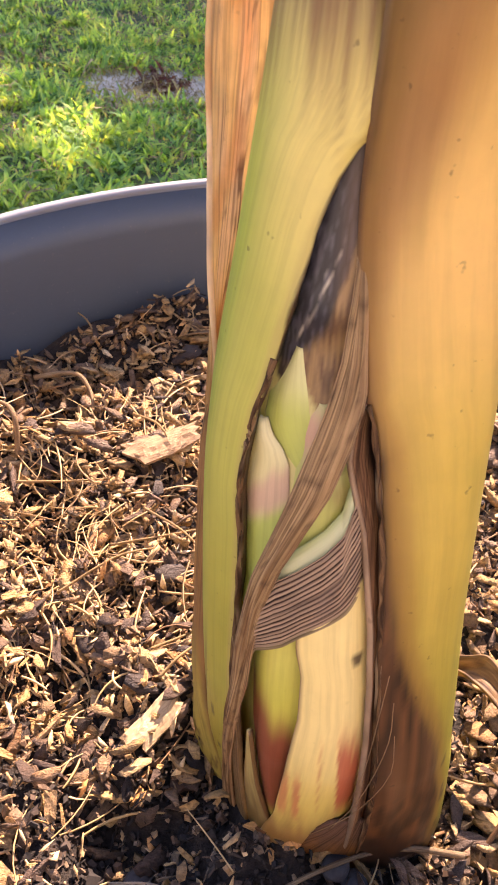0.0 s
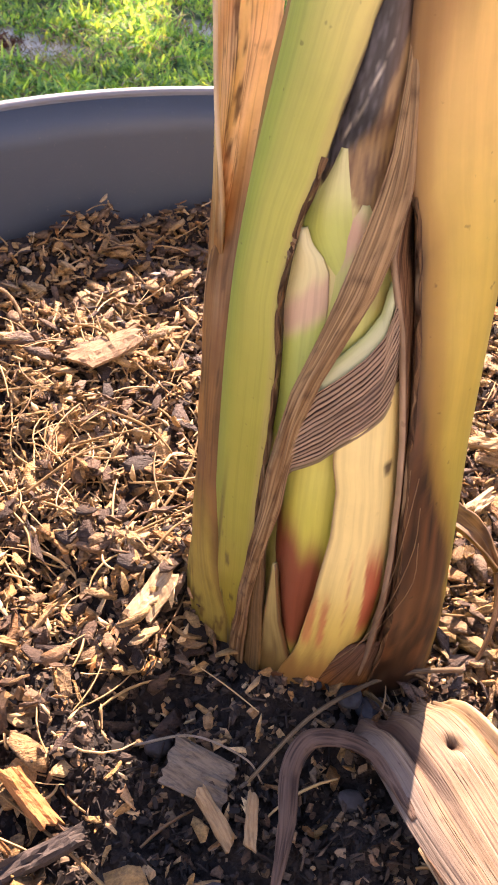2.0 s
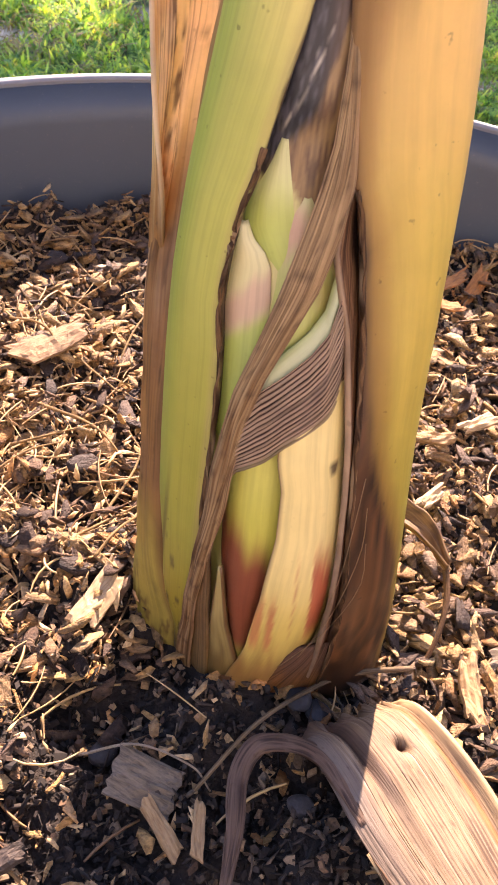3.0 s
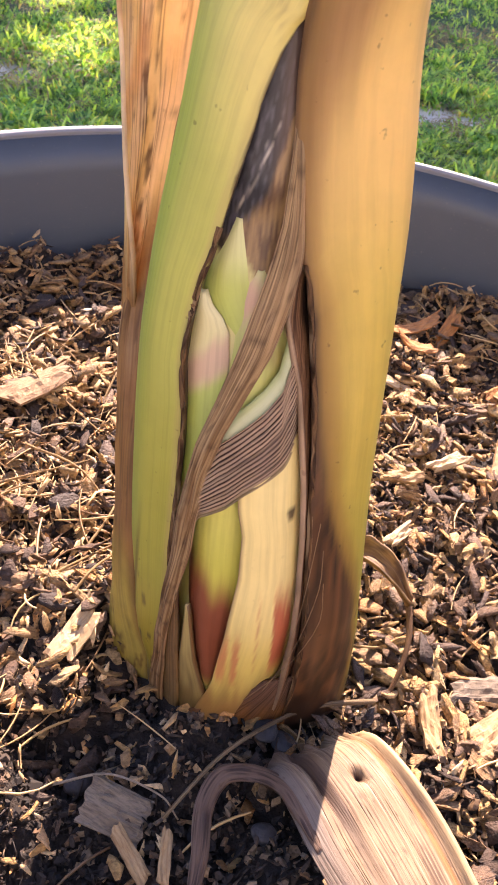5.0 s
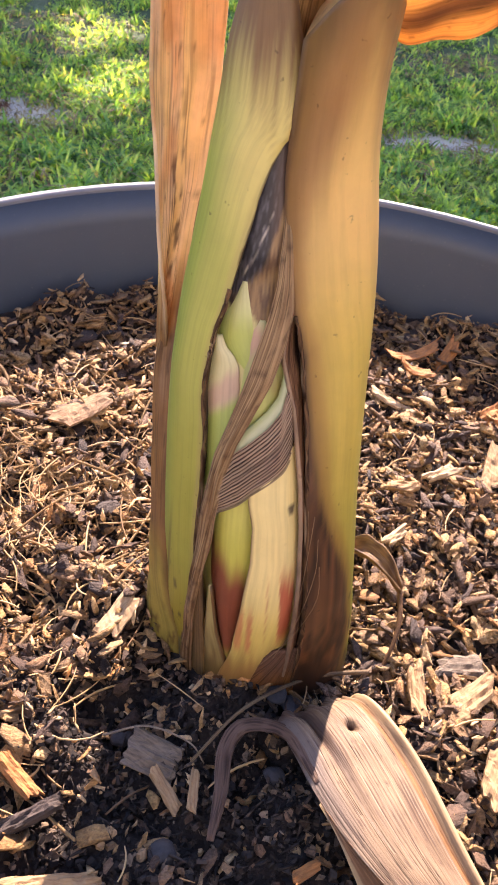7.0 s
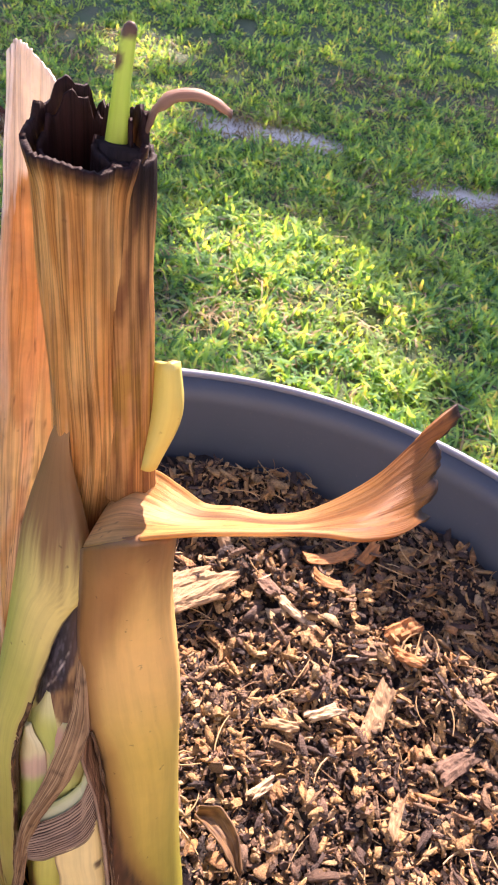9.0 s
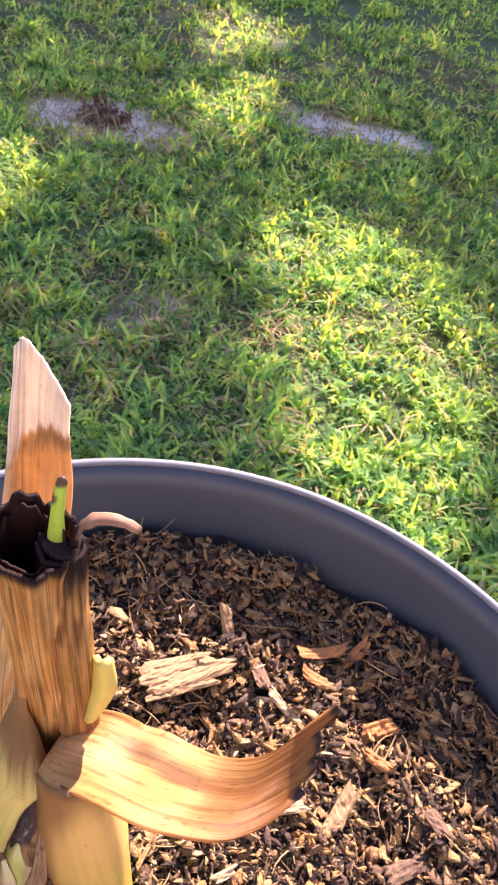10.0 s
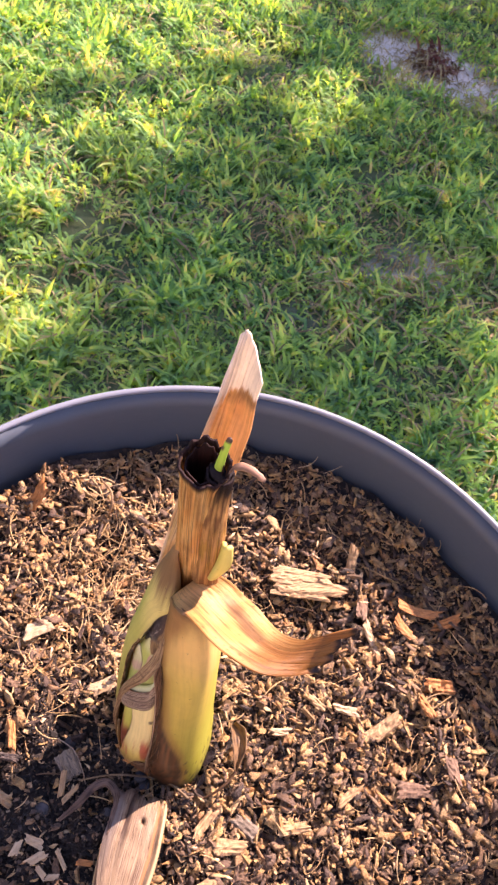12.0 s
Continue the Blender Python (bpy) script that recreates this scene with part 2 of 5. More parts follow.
# ---- building helpers ----
def mesh_of(name, verts, faces, material, smooth=True, colours=None, uvs=None):
    me = bpy.data.meshes.new(name)
    me.from_pydata([tuple(v) for v in verts], [], faces)
    me.materials.append(material)
    if smooth:
        me.shade_smooth()
    if colours is not None:
        layer = me.color_attributes.new("pigment", "FLOAT_COLOR", "POINT")
        layer.data.foreach_set("color", np.c_[np.asarray(colours, float), np.ones(len(verts))].astype(np.float32).ravel())
    if uvs is not None:
        layer = me.uv_layers.new(name="UVMap")
        idx = np.empty(len(me.loops), np.int32)
        me.loops.foreach_get("vertex_index", idx)
        layer.data.foreach_set("uv", np.asarray(uvs, np.float32)[idx].ravel())
    return me


def part(name, me, parent, label=""):
    ob = new(name, me)
    ob.parent = parent
    if label:
        ob["label"] = label
    return ob


def thing(name, label, category, at=(0, 0, 0), group="", kind=""):
    ob = new(name)
    ob.location = at
    ob.empty_display_size = 0.02
    return tagged(ob, label, category, group, kind)


def lerp(a, b, t):
    return a + (b - a) * t


def table(pairs):
    """A smooth-ish function through (place, value) pairs."""
    xs, ys = zip(*sorted(pairs))

    def f(x):
        return float(np.interp(x, xs, ys))
    return f


def curve3(points):
    """A Catmull-Rom curve through points, for u in 0..1."""
    pts = [Vector(p) for p in points]

    def f(u):
        k = min(max(u, 0.0), 1.0) * (len(pts) - 1)
        i = min(int(k), len(pts) - 2)
        t = k - i
        p1, p2 = pts[i], pts[i + 1]
        p0 = pts[i - 1] if i else p1 * 2 - p2
        p3 = pts[i + 2] if i + 2 < len(pts) else p2 * 2 - p1
        return 0.5 * (2 * p1 + (p2 - p0) * t + (2 * p0 - 5 * p1 + 4 * p2 - p3) * t * t + (3 * p1 - p0 - 3 * p2 + p3) * t ** 3)
    return f


def smooth(a, b, x):
    t = min(max((x - a) / (b - a), 0.0), 1.0) if a != b else float(x > a)
    return t * t * (3 - 2 * t)


def blend(c, d, t):
    return tuple(lerp(p, q, t) for p, q in zip(c, d))


def sheet(name, place, pigment, material, nu=24, nv=60, thick=0.0012, size=(0.05, 0.2), wrap=False):
    """A curved sheet with thickness; place(u, v) and pigment(u, v) for u, v in 0..1."""
    g = np.array([[place(i / nu, j / nv)[:] for i in range(nu + 1)] for j in range(nv + 1)])
    du = np.gradient(g, axis=1)
    dv = np.gradient(g, axis=0)
    n = np.cross(du, dv)
    n /= np.maximum(np.linalg.norm(n, axis=2, keepdims=True), 1e-9)
    front, back = (g + n * thick / 2).reshape(-1, 3), (g - n * thick / 2).reshape(-1, 3)
    w, k = nu + 1, (nu + 1) * (nv + 1)
    faces = []
    for j in range(nv):
        for i in range(nu):
            a = j * w + i
            faces.append((a, a + 1, a + w + 1, a + w))
            faces.append((k + a, k + a + w, k + a + w + 1, k + a + 1))
    for j in range(nv):
        a, b = j * w, j * w + nu
        faces.append((a, a + w, k + a + w, k + a))
        faces.append((b, k + b, k + b + w, b + w))
    for i in range(nu):
        a, b = i, nv * w + i
        faces.append((a, k + a, k + a + 1, a + 1))
        faces.append((b, b + 1, k + b + 1, k + b))
    cols = [pigment(i / nu, j / nv) for j in range(nv + 1) for i in range(nu + 1)]
    uvs = [(i / nu * size[0], j / nv * size[1]) for j in range(nv + 1) for i in range(nu + 1)]
    return mesh_of(name, np.r_[front, back], faces, material, True, cols * 2, uvs * 2)


def tube(name, path, radius, pigment, material, nu=16, nv=24, squash=1.0, capped=True):
    """A tube round a curve; radius(v, angle)."""
    pts = [path(j / nv) for j in range(nv + 1)]
    verts, cols, uvs, faces = [], [], [], []
    side = Vector((1, 0, 0))
    for j in range(nv + 1):
        d = (pts[min(j + 1, nv)] - pts[max(j - 1, 0)]).normalized()
        side = (side - d * side.dot(d)).normalized()
        up = d.cross(side)
        for i in range(nu):
            a = 2 * math.pi * i / nu
            r = radius(j / nv, a)
            verts.append(pts[j] + side * math.cos(a) * r + up * math.sin(a) * r * squash)
            cols.append(pigment(i / nu, j / nv))
            uvs.append((i / nu * 0.02, j / nv * 0.05))
    for j in range(nv):
        for i in range(nu):
            a, b = j * nu + i, j * nu + (i + 1) % nu
            faces.append((a, b, b + nu, a + nu))
    if capped:
        faces.append(tuple(range(nu - 1, -1, -1)))
        faces.append(tuple(nv * nu + i for i in range(nu)))
    return mesh_of(name, verts, faces, material, True, cols, uvs)


def wob(x, y, z=0.0, s=1.0):
    return noise.noise(Vector((x * s, y * s, z * s)))


# ---- lawn ----
LAWN = -0.335
BARE = [(-0.17, 1.64, 0.17, 0.095, 0.95), (0.37, 1.83, 0.19, 0.06, 1.15), (0.82, 1.65, 0.18, 0.06, 1.0), (0.02, 1.05, 0.2, 0.09, 0.42), (1.45, 2.3, 0.3, 0.07, 0.8),
        (-0.1, 0.87, 0.08, 0.05, 0.3), (-0.55, 1.75, 0.15, 0.1, 0.4)]


def bareness(x, y):
    b = 0.0
    for cx, cy, rx, ry, k in BARE:
        d = ((x - cx) / rx) ** 2 + ((y - cy) / ry) ** 2
        b = max(b, k * math.exp(-d * 0.9))
    return b


def lawn_height(x, y):
    return LAWN - 0.012 + 0.012 * wob(x, y, 3, 2.2) + 0.006 * wob(x, y, 7, 9) - 0.012 * bareness(x, y)


def build_ground():
    n = 150
    k = np.linspace(-1, 1, n + 1)
    xs = 0.2 + np.sign(k) * (1.5 * np.abs(k) + 600 * np.abs(k) ** 12)
    ys = 1.2 + np.sign(k) * (1.8 * np.abs(k) + 600 * np.abs(k) ** 12)
    verts = [(x, y, lawn_height(x, y)) for y in ys for x in xs]
    cols = []
    for x, y, z in verts:
        s = smooth(0.25, 0.6, bareness(x, y) + 0.18 * wob(x, y, 1, 25))
        cols.append((s, s, s))
    faces = [(j * (n + 1) + i, j * (n + 1) + i + 1, (j + 1) * (n + 1) + i + 1, (j + 1) * (n + 1) + i) for j in range(n) for i in range(n)]
    ob = new("ground", mesh_of("ground", verts, faces, EARTH, True, cols))
    tagged(ob, "lawn soil with bare sandy patches between the grass", "ground", kind="structure")


POT_X, POT_Y, RIM_Z, RIM_R = 0.115, 0.1533, 0.0604, 0.2567


def ribbon_blades(name, roots, lengths, widths, yaw, bend, material, rng):
    """Many blades in one mesh: three-step tapered strips that arch over."""
    n = len(roots)
    steps = np.array([0.0, 0.4, 0.75, 1.0])
    wide = np.array([0.8, 1.0, 0.7, 0.06])
    out = np.stack([np.cos(yaw), np.sin(yaw)], 1)
    side = np.stack([-np.sin(yaw), np.cos(yaw), np.zeros(n)], 1)
    twist = rng.uniform(-0.5, 0.5, n)
    side[:, 2] = np.sin(twist)
    verts = np.empty((n, 8, 3))
    for k, (s, w) in enumerate(zip(steps, wide)):
        ang = bend * s
        r = lengths * s * np.sin(ang * 0.75 + 0.12)
        h = lengths * s * np.cos(ang * 0.75 + 0.12)
        p = roots.copy()
        p[:, :2] += out * r[:, None]
        p[:, 2] += h
        verts[:, 2 * k] = p + side * (widths * w / 2)[:, None]
        verts[:, 2 * k + 1] = p - side * (widths * w / 2)[:, None]
    base = np.arange(n)[:, None] * 8
    quads = np.concatenate([base + np.array([2 * k, 2 * k + 1, 2 * k + 3, 2 * k + 2]) for k in range(3)], 0)
    me = bpy.data.meshes.new(name)
    me.vertices.add(n * 8)
    me.vertices.foreach_set("co", verts.astype(np.float32).ravel())
    me.loops.add(quads.size)
    me.loops.foreach_set("vertex_index", quads.astype(np.int32).ravel())
    me.polygons.add(len(quads))
    me.polygons.foreach_set("loop_start", np.arange(0, quads.size, 4, dtype=np.int32))
    me.materials.append(material)
    me.update(calc_edges=True)
    me.shade_smooth()
    return me


def build_grass():
    rng = np.random.default_rng(5)

    def sown(count, x0, x1, y0, y1, keep):
        pts = []
        while len(pts) < count:
            x, y = rng.uniform(x0, x1), rng.uniform(y0, y1)
            if math.hypot(x - POT_X, y - POT_Y) < 0.225:
                continue
            if rng.random() < keep(x, y):
                pts.append((x, y))
        return np.array(pts)

    def lush(x, y):
        return max(0.02, 1 - 1.45 * bareness(x, y)) * (0.3 + 0.7 * smooth(-0.3, 0.2, wob(x, y, 2, 6) + 0.6 * wob(x, y, 4, 22)))

    def grow(name, label, tufts, blades, material, tall, width, lean):
        roots, ln, wd, yw, bd = [], [], [], [], []
        for x, y in tufts:
            k = int(rng.integers(blades[0], blades[1] + 1))
            size = rng.uniform(0.75, 1.2) * (0.6 + 0.75 * smooth(-0.3, 0.3, wob(x, y, 8, 13)))
            turn = rng.uniform(0, 2 * math.pi)
            for _ in range(k):
                px, py = x + rng.normal(0, 0.011), y + rng.normal(0, 0.011)
                roots.append((px, py, lawn_height(px, py) - 0.002))
                ln.append(rng.uniform(*tall) * size)
                wd.append(rng.uniform(*width) * (0.7 + 0.3 * size))
                yw.append(turn + rng.normal(0, 1.5))
                bd.append(rng.uniform(*lean))
        me = ribbon_blades(name, np.array(roots), np.array(ln), np.array(wd), np.array(yw), np.array(bd), material, rng)
        tagged(new(name, me), label, "grass", kind="stuff")

    near = sown(20000, -1.25, 1.1, 0.25, 2.0, lush)
    far = sown(10500, -1.2, 2.4, 2.0, 4.6, lush)
    around = np.array([p for p in sown(6000, -3.0, 3.2, -1.8, 5.0, lambda x, y: 1.0) if not (-1.25 < p[0] < 1.1 and 0.25 < p[1] < 2.0) and not (-1.2 < p[0] < 2.4 and 2.0 < p[1] < 4.6)])
    grow("grass", "coarse green lawn grass of mixed blades", np.r_[near, far, around], (5, 9), GRASS, (0.014, 0.036), (0.0030, 0.0066), (0.4, 2.0))
    weed = sown(26, -0.2, -0.125, 1.63, 1.69, lambda x, y: 1.0)
    grow("dead_weed", "dark reddish-brown dead weed in a bare patch", weed, (5, 8), RUST, (0.015, 0.04), (0.003, 0.007), (0.8, 2.2))
    thin = sown(5200, -1.25, 1.3, 0.25, 2.4, lambda x, y: 0.2 + 0.8 * min(1, 2.2 * bareness(x, y) + max(0.0, wob(x, y, 31, 7))))
    grow("dead_grass", "dry straw-coloured grass lying in the lawn", thin, (2, 5), STRAW, (0.02, 0.055), (0.0015, 0.003), (1.5, 2.2))


def build_bounce_wall():
    """An unseen plain wall on the near side, added to bounce light onto the stem."""
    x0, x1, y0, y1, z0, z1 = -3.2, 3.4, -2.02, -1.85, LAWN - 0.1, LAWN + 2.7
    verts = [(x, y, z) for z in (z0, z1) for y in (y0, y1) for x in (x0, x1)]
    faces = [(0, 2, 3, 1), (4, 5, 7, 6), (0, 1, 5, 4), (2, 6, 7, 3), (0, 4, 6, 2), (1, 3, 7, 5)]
    tagged(new("wall_south", mesh_of("wall_south", verts, faces, PLASTER, False)), "unseen plain grey wall added to bounce fill light", "wall", kind="structure")


def build_tree():
    """An unseen tree beyond the view, added to shade the lawn."""
    rng = np.random.default_rng(11)
    tree = thing("tree", "unseen leafy tree added to shade the lawn, crown gapped for sun", "tree", (2.6, 7.6, LAWN))
    cols = lambda u, v: (0.1, 0.07, 0.05)
    rise = curve3([(0, 0, -0.05), (0.05, 0.02, 1.0), (-0.05, -0.1, 2.0), (-0.1, -0.4, 3.0)])
    part("trunk", tube("trunk", rise, lambda v, a: 0.19 - 0.09 * v + 0.012 * math.sin(3 * a), cols, BARK, 14, 12), tree)
    for k in range(6):
        a = k * 1.05 + 0.3
        limb = curve3([(-0.08, -0.3, 2.3 + 0.1 * k), (-0.4 + 0.9 * math.cos(a), -1.2 + 0.8 * math.sin(a), 3.1 + 0.08 * k), (-0.8 + 2.0 * math.cos(a), -2.2 + 1.7 * math.sin(a), 3.7 + 0.12 * k)])
        part("limb", tube("limb", limb, lambda v, a: 0.075 * (1 - 0.8 * v), cols, BARK, 8, 8), tree)
    # holes left in the crown where sunlit patches should fall on the lawn
    gaps = [(0.38, 1.08, 0.225, 0.45, 0.237), (0.44, 0.68, 0.29, 0.30, 0.0), (-1.02, 1.25, 0.68, 0.86, 0.0), (1.24, 3.05, 0.2, 0.35, 0.0), (0.06, 1.85, 0.13, 0.24, 0.0), (0.07, 2.25, 0.15, 0.2, 0.0), (-0.28, 1.36, 0.1, 0.13, 0.0), (-0.42, 0.65, 0.1, 0.2, 0.0)]
    verts, faces = [], []
    made = 0
    while made < 17500:
        gx, gy = rng.uniform(-2.2, 3.1), rng.uniform(0.2, 6.0)
        edge = 0.36 + 0.12 * wob(gx, 0, 4, 2.5)
        if gy < edge or abs((gx - 0.45) / 2.3) ** 3 + abs((gy - 2.6) / 2.9) ** 3 + 0.5 * wob(gx, gy, 5, 1.6) > 1:
            continue
        shade = 1.0
        for cx, cy, rx, ry, turn in gaps:
            dx, dy = gx - cx, gy - cy
            ex = (dx * math.cos(turn) + dy * math.sin(turn)) / rx
            ey = (-dx * math.sin(turn) + dy * math.cos(turn)) / ry
            shade = min(shade, smooth(0.8, 1.1, math.hypot(ex, ey) + 0.28 * wob(gx, gy, 9, 7)))
        if rng.random() > shade * (0.86 + 0.14 * wob(gx, gy, 6, 3)):
            continue
        h = rng.uniform(2.5, 4.6) + 0.3 * math.sin(gx * 3)
        c = Vector((gx, gy, LAWN)) + TO_SUN * (h / TO_SUN.z)
        turn = Euler((rng.uniform(-0.9, 0.9), rng.uniform(-0.9, 0.9), rng.uniform(0, 6.28))).to_matrix()
        ln, w = rng.uniform(0.06, 0.12), rng.uniform(0.022, 0.04)
        b = len(verts)
        for q in ((-ln, 0, 0), (-0.2 * ln, w, 0.01), (ln, 0, 0), (-0.2 * ln, -w, 0.01)):
            verts.append(c + turn @ Vector(q) - Vector(tree.location))
        faces.append((b, b + 1, b + 2, b + 3))
        made += 1
    part("crown", mesh_of("crown", verts, faces, CANOPY, False), tree)


# ---- pot and mulch ----
def build_pot():
    pot = thing("planter_pot", "large round charcoal-grey plastic planter pot on the lawn", "plant pot", (POT_X, POT_Y, LAWN))
    floor_z = LAWN - 0.02

    def lathe(name, profile, material, n=128):
        verts, faces = [], []
        m = len(profile)
        for i in range(n):
            a = 2 * math.pi * i / n
            for r, z in profile:
                verts.append((r * math.cos(a), r * math.sin(a), z - LAWN))
        for i in range(n):
            for k in range(m - 1):
                a, b = i * m + k, ((i + 1) % n) * m + k
                faces.append((a, b, b + 1, a + 1))
        return mesh_of(name, verts, faces, material, True)
    body = [(0.001, floor_z), (0.19, floor_z), (0.2, floor_z + 0.012), (0.248, RIM_Z - 0.035), (0.2533, RIM_Z - 0.0046)]
    body += [(0.2518, RIM_Z - 0.0030), (0.2498, RIM_Z - 0.02), (0.2405, -0.03), (0.195, floor_z + 0.02), (0.001, floor_z + 0.016)]
    part("body", lathe("body", body, POT), pot)
    lip = []
    for k in range(19):
        a = math.pi * (1.12 - 1.24 * k / 18)
        lip.append((RIM_R - 0.0024 + 0.0024 * math.cos(a), RIM_Z - 0.0018 + 0.0018 * math.sin(a)))
    lip += [(RIM_R + 0.0005, RIM_Z - 0.014), (RIM_R - 0.0015, RIM_Z - 0.016), (0.2536, RIM_Z - 0.0155), (0.2536, RIM_Z - 0.0045), (0.2518, RIM_Z - 0.0026), lip[0]]
    part("rim", lathe("rim", lip, POT_RIM_SUNLIT), pot, "rounded rolled rim, coloured paler for the sun on it")


STEM_X, STEM_Y = 0.083, 0.155


def mulch_height(x, y):
    r = math.hypot(x - POT_X, y - POT_Y)
    h = 0.0090 * wob(x, y, 2, 17) + 0.0095 * wob(x, y, 5, 42) + 0.0055 * wob(x, y, 8, 105)
    h += 0.006 * smooth(0.19, 0.235, r)
    d = math.hypot(x - STEM_X, y - STEM_Y)
    h += 0.004 * smooth(0.06, 0.035, d)
    for cx, cy, rr, deep in ((0.135, 0.275, 0.028, 0.012), (0.005, 0.16, 0.02, 0.01), (0.225, 0.295, 0.02, 0.012), (0.03, 0.135, 0.018, 0.006), (0.047, 0.150, 0.017, 0.011), (0.062, 0.136, 0.012, 0.006), (0.114, 0.143, 0.013, 0.009)):
        h -= deep * math.exp(-((x - cx) ** 2 + (y - cy) ** 2) / rr ** 2 * 1.4)
    return h - 0.004


def chip_shape(rng, ln, wd, th, points=7):
    """One splintered chip: an uneven outline, drawn thinner at its ends, with two faces."""
    a = np.sort(rng.uniform(0, 2 * math.pi, points) * 0.25 + np.linspace(0, 2 * math.pi, points, endpoint=False) * 1.0)
    x = np.sign(np.cos(a)) * np.abs(np.cos(a)) ** 0.85 * ln / 2 * rng.uniform(0.6, 1.15, points)
    y = np.sign(np.sin(a)) * np.abs(np.sin(a)) ** 0.9 * wd / 2 * rng.uniform(0.6, 1.2, points)
    arch = rng.uniform(-0.12, 0.12) * ln
    z = arch * (x / ln * 2) ** 2
    t = th / 2 * rng.uniform(0.6, 1.1, points)
    z = z + th * rng.uniform(-0.35, 0.35, points)
    top, low = np.stack([x, y, z + t], 1), np.stack([x * 0.96, y * 0.94, z - t], 1)
    peak = np.array([[rng.uniform(-0.15, 0.15) * ln, rng.uniform(-0.15, 0.15) * wd, th * rng.uniform(0.35, 0.7)]])
    faces = [(k, (k + 1) % points, 2 * points) for k in range(points)] + [tuple(range(2 * points - 1, points - 1, -1))]
    faces += [(k, k + points, (k + 1) % points + points, (k + 1) % points) for k in range(points)]
    return np.r_[top, low, peak], faces


def pale_share(x, y):
    """Fewer pale chips in the dark compost in front of the stem; widened to deepen the stem's shadow."""
    d = ((x - 0.052) / 0.064) ** 2 + ((y - 0.081) / 0.070) ** 2
    return (1 - 0.91 * math.exp(-d * d * 0.7))


def build_mulch():
    rng = np.random.default_rng(3)
    n, rows = 96, 90
    verts = [(0, 0, mulch_height(POT_X, POT_Y))]
    for j in range(1, rows + 1):
        r = 0.2425 * j / rows
        for i in range(n):
            a = 2 * math.pi * i / n
            x, y = r * math.cos(a), r * math.sin(a)
            verts.append((x, y, mulch_height(POT_X + x, POT_Y + y)))
    faces = [(0, 1 + i, 1 + (i + 1) % n) for i in range(n)]
    for j in range(rows - 1):
        for i in range(n):
            a, b = 1 + j * n + i, 1 + j * n + (i + 1) % n
            faces.append((a, a + n, b + n, b))
    bed = new("mulch_bed", mesh_of("mulch_bed", verts, faces, SOIL, True))
    bed.location = (POT_X, POT_Y, 0)
    tagged(bed, "dark compost mulched with tan wood chips inside the pot", "mulch", kind="stuff")
    base = Vector(bed.location)

    def spot(reach=0.236):
        while True:
            r, a = reach * math.sqrt(rng.random()), rng.uniform(0, 2 * math.pi)
            x, y = POT_X + r * math.cos(a), POT_Y + r * math.sin(a)
            if ((x - 0.080) / 0.028) ** 2 + ((y - STEM_Y) / (0.0235 if y < STEM_Y else 0.033)) ** 2 > 1:
                return x, y

    def turned(tilt):
        return Euler((rng.normal(0, tilt), rng.normal(0, tilt), rng.uniform(0, 2 * math.pi))).to_matrix()

    def litter(name, label, count, sizes, material, tilt, lift, share, points, wide, deep, rounded=True):
        shapes = [chip_shape(rng, 1.0, rng.uniform(*wide), rng.uniform(*deep), points) for _ in range(40)]
        vs, fs, total = [], [], 0
        for _ in range(count):
            x, y = spot()
            if rng.random() > share(x, y):
                continue
            v, f = shapes[int(rng.integers(40))]
            s = sizes[0] + (sizes[1] - sizes[0]) * rng.random() ** 2
            m = np.array(turned(tilt))
            p = (v * s * np.array([1, 1, rng.uniform(0.6, 1.1)])) @ m.T
            vs.append(p + np.array([x - base.x, y - base.y, mulch_height(x, y) + rng.uniform(*lift)]))
            fs += [tuple(q + total for q in face) for face in f]
            total += len(v)
        part(name, mesh_of(name, np.concatenate(vs), fs, material, rounded), bed, label)["kind"] = "stuff"

    # dark crumbs and shreds gather in front, darkening the stem's shadow as well
    litter("compost_crumbs", "small dark crumbs of compost", 60000, (0.0012, 0.0044), DARK_CRUMB, 1.2, (-0.002, 0.0035), lambda x, y: 1.1 * (1 - pale_share(x, y)) + 0.03, 5, (0.35, 0.9), (0.3, 0.7), False)
    litter("wood_crumbs", "small brown crumbs of rotted wood", 42000, (0.0012, 0.0052), CRUMB, 1.2, (-0.002, 0.0040), lambda x, y: 0.08 + 0.92 * pale_share(x, y), 5, (0.35, 0.9), (0.3, 0.7), False)
    litter("small_chips", "small splintered wood chips", 22000, (0.0022, 0.0090), CHIPS, 0.55, (0.0, 0.0062), pale_share, 7, (0.18, 0.62), (0.07, 0.2), False)
    litter("bark_shreds", "slender dark shreds of bark and fibre", 15000, (0.003, 0.008), DARK_CRUMB, 0.6, (0.0, 0.0055), lambda x, y: 0.16 + 0.84 * (1 - pale_share(x, y)), 5, (0.07, 0.22), (0.06, 0.16))
    litter("dry_shavings", "thin pale shavings of dry wood", 9000, (0.004, 0.011), SHAVING, 0.7, (0.001, 0.0085), lambda x, y: 0.06 + 0.94 * math.exp(-((x - 0.0) / 0.075) ** 2 - ((y - 0.235) / 0.08) ** 2), 6, (0.12, 0.35), (0.03, 0.08))
    litter("wood_litter", "tan and brown wood chips", 6500, (0.006, 0.0155), CHIPS, 0.42, (0.002, 0.0080), pale_share, 9, (0.22, 0.58), (0.07, 0.16))

    # loose fibres and straw
    vs, fs, total = [], [], 0
